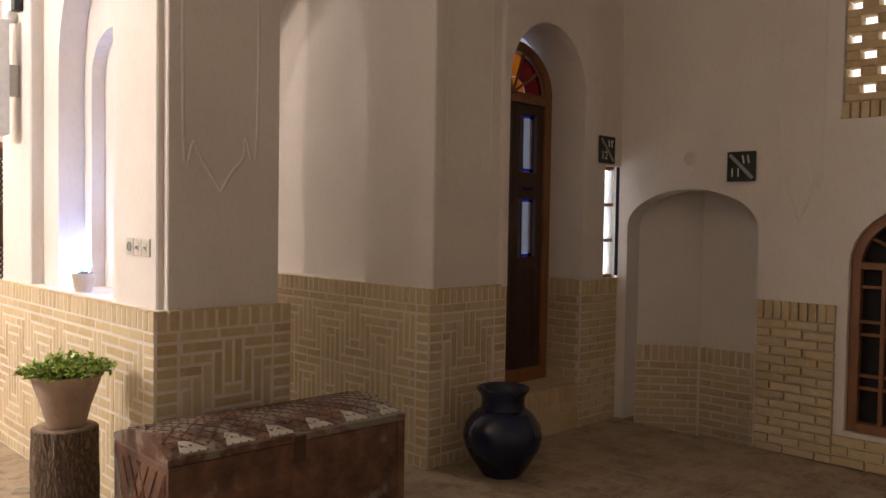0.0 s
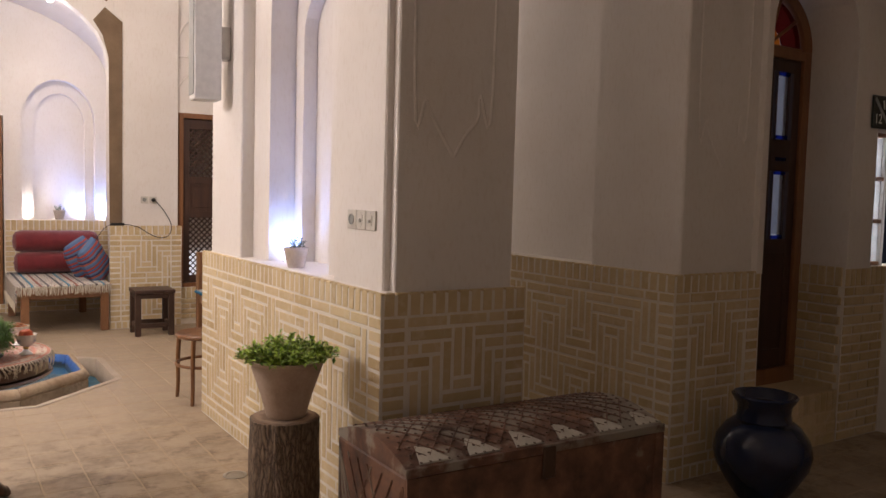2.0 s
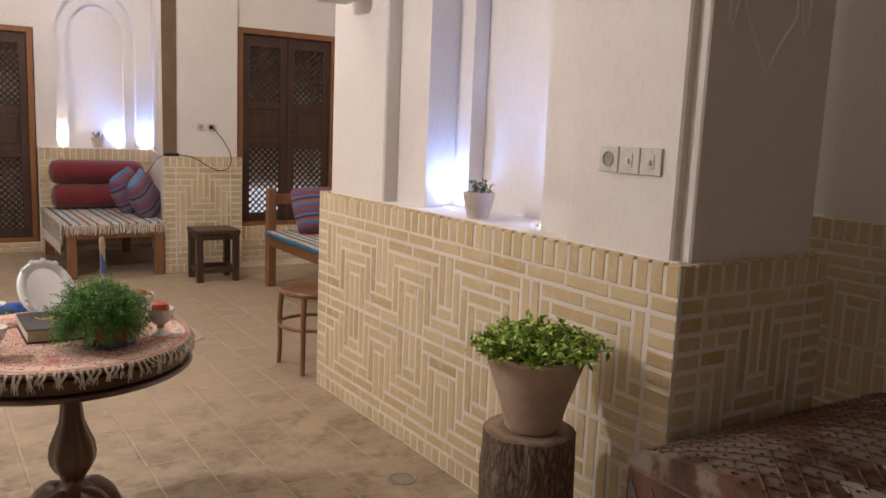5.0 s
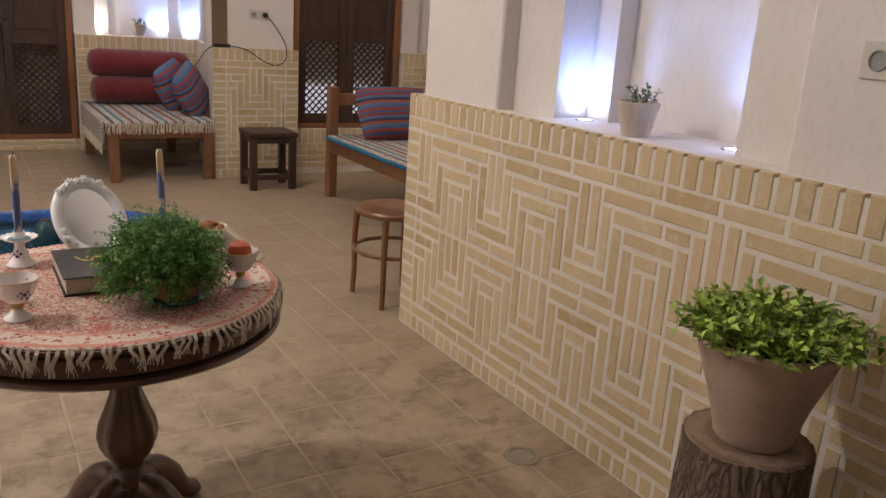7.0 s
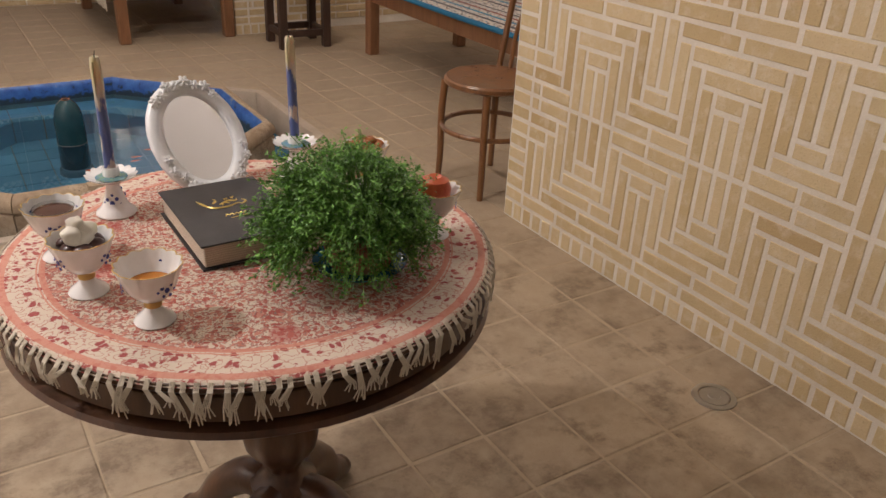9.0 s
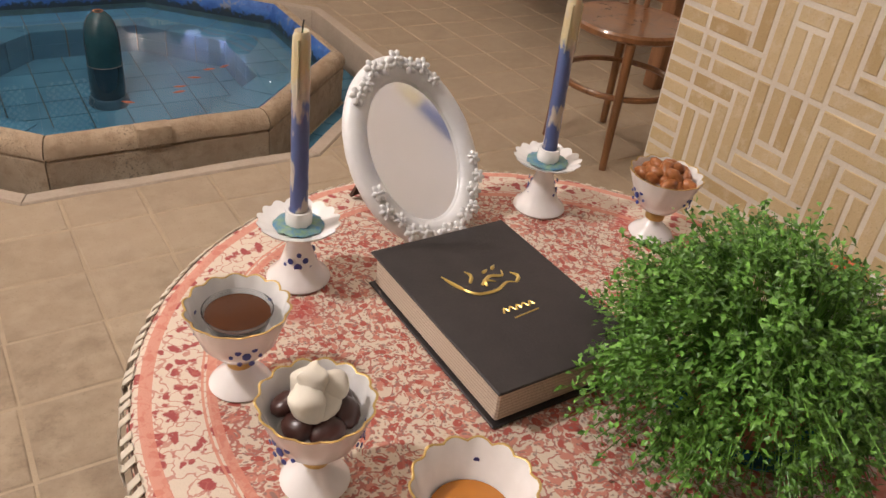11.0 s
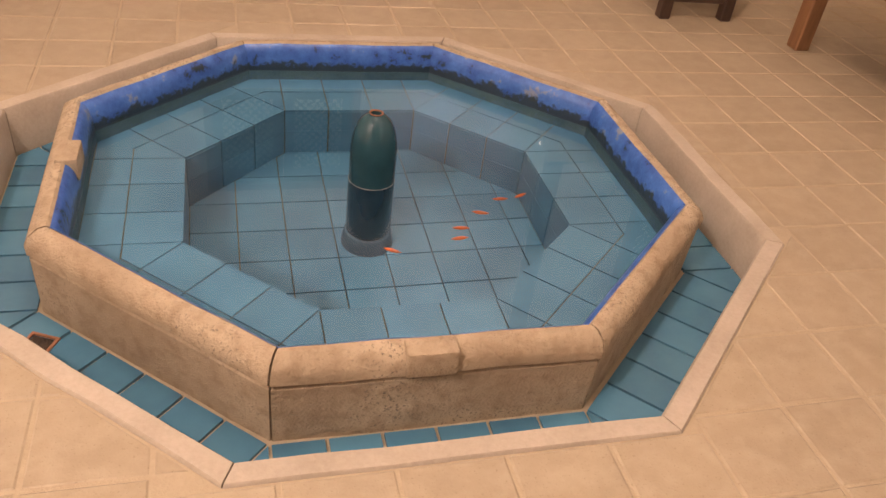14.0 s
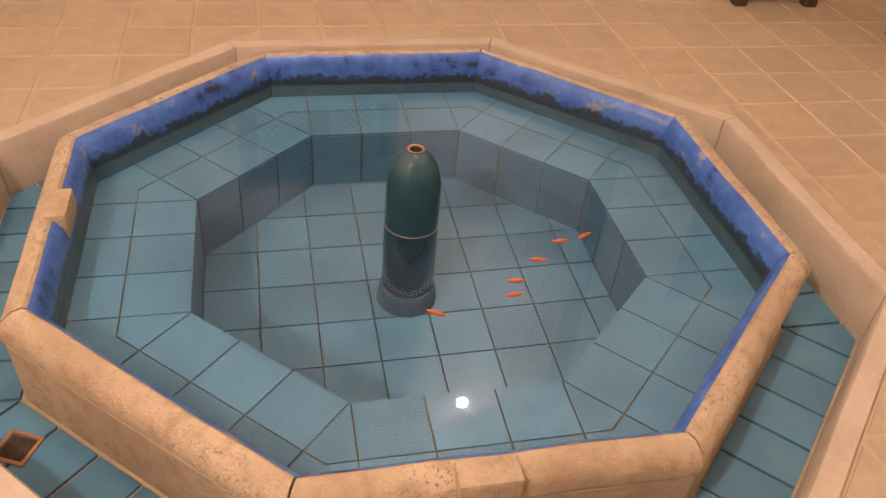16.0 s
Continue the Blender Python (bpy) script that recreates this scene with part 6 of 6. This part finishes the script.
# column loudspeaker on the pier
sp = thing("column_speaker", 1.70, 6.92, 2.02, -6, "tall white column loudspeaker with grey grille on a bracket", "speaker")
part("case", box(-0.19, -0.03, -0.085, 0.085, 0.0, 0.72, 0.008, 2), WHITEPLASTIC, sp)
part("grille", box(-0.197, -0.1905, -0.075, 0.075, 0.03, 0.69, 0.003), GRILLE, sp, "grey perforated grille")
part("bracket", box(-0.03, 0.035, -0.03, 0.03, 0.25, 0.45, 0.004), STEEL, sp)
horn = thing("sensor_box", 1.728, 6.84, 2.80, 0, "small black sensor box with a white dome on the pier", "sensor")
part("box", box(-0.05, 0.0, -0.035, 0.035, 0.0, 0.13, 0.004), BLACK, horn)
part("dome", lathe([(0.0, -0.045), (0.03, -0.035), (0.045, 0.0), (0.03, 0.035), (0.0, 0.045)], 24), WHITEPLASTIC, horn, "", True, pose(-0.03, 0.11, -0.02))

# recessed uplights on ledges, each with its own small lamp
def uplight(x, y, z, power, colour, lens, towards, label):
    u = thing("uplight", x, y, z, 0, label, "lamp", "recessed ledge uplights")
    part("bezel", lathe([(0.036, 0.0), (0.035, 0.003), (0.027, 0.004), (0.026, 0.001)], 28, ring=True), STEEL, u)
    part("lens", lathe([(0.0255, 0.0005), (0.025, 0.0022), (0.0, 0.0024)], 24), lens, u, "glowing lens")
    lamp("uplight_beam", "SPOT", (x, y, z + 0.012), power, colour, 0.02, (x + towards[0], y + towards[1], z + 1.0), 135, 0.9)


uplight(1.905, 6.36, 1.0795, 11, COOL, LED, (0.10, 0.02), "recessed steel uplight glowing cool white on the niche ledge")
uplight(1.91, 5.69, 1.0795, 11, COOL, LED, (0.08, -0.02), "recessed steel uplight glowing cool white on the niche ledge")
uplight(1.17, 12.56, 1.0715, 12, SOFT, LEDWARM, (0.0, 0.06), "recessed steel uplight glowing warm white in the alcove niche")
uplight(1.74, 12.605, 1.0715, 26, COOL, LED, (0.0, 0.06), "recessed steel uplight glowing cool white in the alcove niche")
uplight(1.97, 12.43, 1.0715, 26, COOL, LED, (0.03, 0.03), "recessed steel uplight glowing cool white on the alcove ledge")
uplight(1.80, 11.02, 1.0715, 4, COOL, LED, (0.0, -0.02), "recessed steel uplight glowing cool white on the alcove ledge")


def bulb_lamp(name, x, y, z, label, top):
    b = thing(name, x, y, z, 0, label, "lamp", "bare lamps")
    part("bulb", lathe([(0.0, -0.035), (0.018, -0.031), (0.03, -0.015), (0.03, 0.0), (0.018, 0.02), (0.012, 0.03)], 20), BULB, b, "glowing bulb", True).visible_shadow = False
    part("cord", tube([(0, 0, 0.075), (0, 0, top - z)], 0.003, 6), BLACK, b)
    part("holder", lathe([(0.012, 0.031), (0.02, 0.033), (0.022, 0.06), (0.03, 0.075), (0.0, 0.076)], 18), WHITEPLASTIC, b)
    return b


bulb_lamp("ceiling_lamp", 1.25, 11.12, 3.36, "bare warm bulb under the alcove arch", 3.56)
bulb_lamp("ceiling_lamp", 2.95, 7.75, 3.8, "bare warm bulb in the side bay", 4.63)
# bulb added to go with the pool's fill, out of view
bulb_lamp("ceiling_lamp", 0.3, 8.6, 4.3, "unseen bare warm bulb added above the pool", 4.63)
# added bulb, never in view; the dim room's fill spot shines from elsewhere
bulb_lamp("ceiling_lamp", -0.45, 0.9, 3.7, "unseen bare warm bulb added in the dim room", 4.25)
bulb_lamp("wall_lamp", -1.3, 6.85, 2.65, "bare bulb opposite the brick pier", 4.25)
# ---- bricks and tiles, last ----
MESHES = {}


def brick_mesh(w, h, d=0.024, c=0.0036):
    key = (round(w, 3), round(h, 3), d)
    if key not in MESHES:
        bm = bmesh.new()
        brick_into(bm, Matrix.Identity(4), w, h, d, c)
        MESHES[key] = finish(bm, "brick", BRICK)
    return MESHES[key]


def brick_into(bm, m, w, h, d=0.024, c=0.0036):
    rings = []
    for y, i in ((0, c), (c, 0), (d, 0)):
        a, b = w / 2 - i, h / 2 - i
        rings.append([bm.verts.new(m @ Vector(p)) for p in ((-a, y, -b), (a, y, -b), (a, y, b), (-a, y, b))])
    bm.faces.new(rings[0])
    for r, s in zip(rings, rings[1:]):
        for k in range(4):
            bm.faces.new((r[k], s[k], s[(k + 1) % 4], r[(k + 1) % 4]))


def dado_rects(width, top=1.08, axis=0.4, q=0.112):
    """Bricks of a dado face as (middle along it, middle height, width, height): a stepped diamond bond folded
    about upright axes and about the level line at half height, between stretcher and soldier courses."""
    out, joint, v = [], 0.0125, 0.0547
    n = max(2, round(width / 0.0605))
    p = width / n
    for k in range(n):
        out.append(((k + 0.5) * p, 0.037, p - joint, 0.066))
        out.append(((k + 0.5) * p, top - 0.049, p - joint, 0.096))
    z0, z1, course = 0.132, top - 0.155, 0.057
    u, mid = (z1 - z0) / 14, (z0 + z1) / 2
    for j in range(16):
        for e in (q / 2, width - q / 2):
            out.append((e, z0 + (j - 0.5) * u, q - joint, u - joint))
    for z in (z0 - course / 2, z1 + course / 2):
        x = q
        while x < width - q - 0.02:
            w = min(0.208, width - q - x)
            out.append((x + w / 2, z, w - joint, course - joint))
            x += w
    cells = []
    first = axis - 10 * v * math.ceil(axis / (10 * v))
    for k in range(int(width / (10 * v)) + 3):
        a = first + k * 10 * v
        b = a + 5 * v
        for c in range(5):
            for x in (a + c * v, a - (c + 1) * v):
                cells.append((x, x + v, max(0, 3 - c), 7 - c))
        cells += [(a - 3 * v, a, 0, 1), (a, a + 3 * v, 0, 1), (a - 2 * v, a + 2 * v, 1, 2), (a - v, a + v, 2, 3)]
        cells += [(b - v, b + v, 3, 4), (b - 2 * v, b + 2 * v, 4, 5), (b - 3 * v, b + v, 5, 6), (b + v, b + 3 * v, 5, 6), (b - 4 * v, b, 6, 7), (b, b + 4 * v, 6, 7)]
    for x0, x1, r0, r1 in cells:
        x0, x1 = max(x0, q), min(x1, width - q)
        if x1 - x0 > 0.026:
            for side in (1, -1):
                out.append(((x0 + x1) / 2, mid + side * (r0 + r1) / 2 * u, x1 - x0 - joint, (r1 - r0) * u - joint))
    return out


def course_rects(width, top, soldier=True):
    """Plain stretcher courses under a soldier course."""
    out, z, j = [], 0.0, 0
    head = top - 0.122 if soldier else top
    rows = max(1, round(head / 0.06))
    u = head / rows
    for j in range(rows):
        x = -0.10 if j % 2 else 0.0
        while x < width - 0.01:
            a, b = max(0.0, x), min(width, x + 0.208)
            if b - a > 0.03:
                out.append(((a + b) / 2, (j + 0.5) * u, b - a - 0.012, u - 0.012))
            x += 0.208
    if soldier:
        n = max(1, round(width / 0.0605))
        for k in range(n):
            out.append(((k + 0.5) * width / n, top - 0.06, width / n - 0.012, 0.118))
    return out


def face_matrix(x, y, turn):
    return pose(x, y, 0, 0, 0, turn)


def lay(parent, rects, m, base=0.0):
    """Single bricks on a face; m has its x along the face and its y into the wall."""
    inv = parent.matrix_world.inverted()
    for u, z, w, h in rects:
        ob = new("brick", brick_mesh(round(w, 3), round(h, 3)))
        ob.parent = parent
        ob.matrix_basis = inv @ m @ pose(u, random.uniform(0.0002, 0.0018), z + base, random.uniform(-0.3, 0.3), random.uniform(-0.6, 0.6), random.uniform(-0.3, 0.3))


def lay_joined(name, parent, rects, m, base=0.0):
    bm = bmesh.new()
    for u, z, w, h in rects:
        brick_into(bm, m @ pose(u, random.uniform(-0.0015, 0.0015), z + base), w, h)
    ob = part(name, bm, BRICK_J, parent)
    ob.matrix_parent_inverse = parent.matrix_world.inverted()
    return tagged(ob, "buff bricks laid in pale mortar", "", "", "stuff")


OBS = {o.name: o for o in scene.objects}
# faces towards the hall and the dim room
lay(pier, dado_rects(2.47, axis=0.711), face_matrix(1.68, 7.29, -90))
lay(OBS["wall_pier_north"], dado_rects(0.735, axis=0.3675), face_matrix(1.752, 10.80, 0))
pier_south_face = structure("wall_pier_south_face", box(1.70, 2.41, 4.8248, 4.84, 0, 1.068), MORTAR, "shaded buff brick dado face")
lay(pier_south_face, dado_rects(0.738, axis=0.40), face_matrix(1.692, 4.822, 0))
lay(OBS["wall_pier_east"], dado_rects(2.4, 1.105, 0.041), face_matrix(3.385, 7.19, -90))
lay_joined("brickwork", OBS["wall_pier_east"], dado_rects(0.70, 1.105, 0.35), face_matrix(3.397, 4.791, 0))
lay_joined("brickwork", pier, dado_rects(0.72), face_matrix(2.415, 7.288, 180))
lay_joined("brickwork", OBS["wall_door_foot"], course_rects(0.46, 1.10), face_matrix(4.945, 4.792, 0))
lay_joined("brickwork", OBS["wall_door_foot"], course_rects(0.34, 1.10), face_matrix(4.93, 5.145, -90))
lay_joined("brickwork", OBS["wall_east"], course_rects(0.52, 1.02), face_matrix(5.395, 3.68, -90))
lay_joined("brickwork", OBS["wall_east"], course_rects(2.1, 1.02), face_matrix(5.395, 2.2, -90))
lay_joined("brickwork", OBS["wall_east"], course_rects(1.05, 0.2, False), face_matrix(5.398, 3.17, -90))
lay_joined("brickwork", bay_corner, course_rects(0.32, 1.085), face_matrix(4.085, 10.782, 0))
lay_joined("brickwork", OBS["wall_niche_foot"], course_rects(0.82, 0.735), face_matrix(5.882, 4.335, -90), -0.17)
lay_joined("brickwork", OBS["wall_niche_foot"], course_rects(0.485, 0.735), face_matrix(5.573, 4.718, -51.2), -0.17)
lay_joined("brickwork", OBS["floor_recess"], course_rects(0.84, 0.33), face_matrix(4.10, 4.797, 0))
lay_joined("brickwork", OBS["wall_alcove_foot"], course_rects(1.12, 1.07), face_matrix(0.925, 12.392, 0))
lay_joined("brickwork", OBS["wall_alcove_foot"], course_rects(1.22, 0.10, False), face_matrix(-0.28, 12.41, 0))
lay_joined("brickwork", OBS["wall_pier_north"], dado_rects(1.62), pose(2.065, 12.40, 0, 0, 0, -90 - 10.2))
lay_joined("brickwork", OBS["wall_door_north_foot"], course_rects(0.85, 1.09), face_matrix(3.525, 10.852, 0))
lay_joined("brickwork", OBS["wall_door_north_foot"], [(u, z * 5.0 if z < 0.05 else z, w, h) for u, z, w, h in course_rects(1.02, 0.40)], face_matrix(2.49, 10.855, 0))

# clay floor tiles
PITCH, TX, TY = 0.2165, -0.042, 7.69


def outside_clip(poly):
    """Cuts a tile back from the pool's kerb."""
    c = Vector((sum(p[0] for p in poly) / 4 - CX, sum(p[1] for p in poly) / 4 - CY))
    best = max(range(8), key=lambda k: c.dot(Vector((math.cos(k * math.pi / 4) / SX, math.sin(k * math.pi / 4) / SY))))
    n = Vector((math.cos(best * math.pi / 4) / SX, math.sin(best * math.pi / 4) / SY))
    d = [Vector((x - CX, y - CY)).dot(n) - 1.071 for x, y in poly]
    if min(d) >= 0:
        return poly, False
    out = []
    for i in range(4):
        j = (i + 1) % 4
        if d[i] >= 0:
            out.append(poly[i])
        if (d[i] >= 0) != (d[j] >= 0):
            t = d[i] / (d[i] - d[j])
            out.append((poly[i][0] + (poly[j][0] - poly[i][0]) * t, poly[i][1] + (poly[j][1] - poly[i][1]) * t))
    return out, True


def tile_into(bm, poly, top=0.0, depth=0.02, c=0.005):
    m = Vector((sum(p[0] for p in poly) / len(poly), sum(p[1] for p in poly) / len(poly)))
    rings = []
    for z, i in ((top, c), (top - c * 0.6, 0), (top - depth, 0)):
        ring = []
        for x, y in poly:
            d = m - Vector((x, y))
            s = i / max(d.length, 0.01) * 1.3
            ring.append(bm.verts.new((x + d.x * s, y + d.y * s, z)))
        rings.append(ring)
    bm.faces.new(rings[0])
    n = len(poly)
    for a, b in zip(rings, rings[1:]):
        for k in range(n):
            bm.faces.new((a[k], b[k], b[(k + 1) % n], a[(k + 1) % n]))


def blocked(x, y):
    return (1.70 < x < 2.41 and 4.84 < y < 7.27) or (3.41 < x < 4.5 and 4.82 < y) or x > 5.9 or (x > 5.4 and 3.6 < y < 4.8) or (x > 4.5 and y > 4.8) or (1.8 < x < 2.5 and y > 10.85) or (x > 2.4 and y > 10.9)


H = PITCH / 2 - 0.0028
bm = bmesh.new()
tile_into(bm, [(-H, -H), (H, -H), (H, H), (-H, H)])
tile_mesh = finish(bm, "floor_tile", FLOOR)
rest, near = bmesh.new(), 0
for i in range(-11, 29):
    for j in range(-42, 24):
        x, y = TX + (i + 0.5) * PITCH, TY + (j + 0.5) * PITCH
        if blocked(x, y) or y > 12.5 or y < -1.2:
            continue
        poly, cut = outside_clip([(x - H, y - H), (x + H, y - H), (x + H, y + H), (x - H, y + H)])
        if len(poly) < 3:
            continue
        lift = random.uniform(-0.0006, 0.0006)
        if not cut and -0.75 < x < 1.75 and 5.0 < y < 10.4 and near < 300:
            ob = new("floor_tile", tile_mesh)
            ob.parent = floor
            ob.matrix_basis = pose(x + random.uniform(-0.002, 0.002), y + random.uniform(-0.002, 0.002), lift, random.uniform(-0.12, 0.12), random.uniform(-0.12, 0.12), random.choice((0, 90, 180, 270)) + random.uniform(-1.3, 1.3))
            near += 1
        else:
            k = random.uniform(0.994, 1.0)
            tile_into(rest, [(x + (a - x) * k, y + (b - y) * k) for a, b in poly], lift)
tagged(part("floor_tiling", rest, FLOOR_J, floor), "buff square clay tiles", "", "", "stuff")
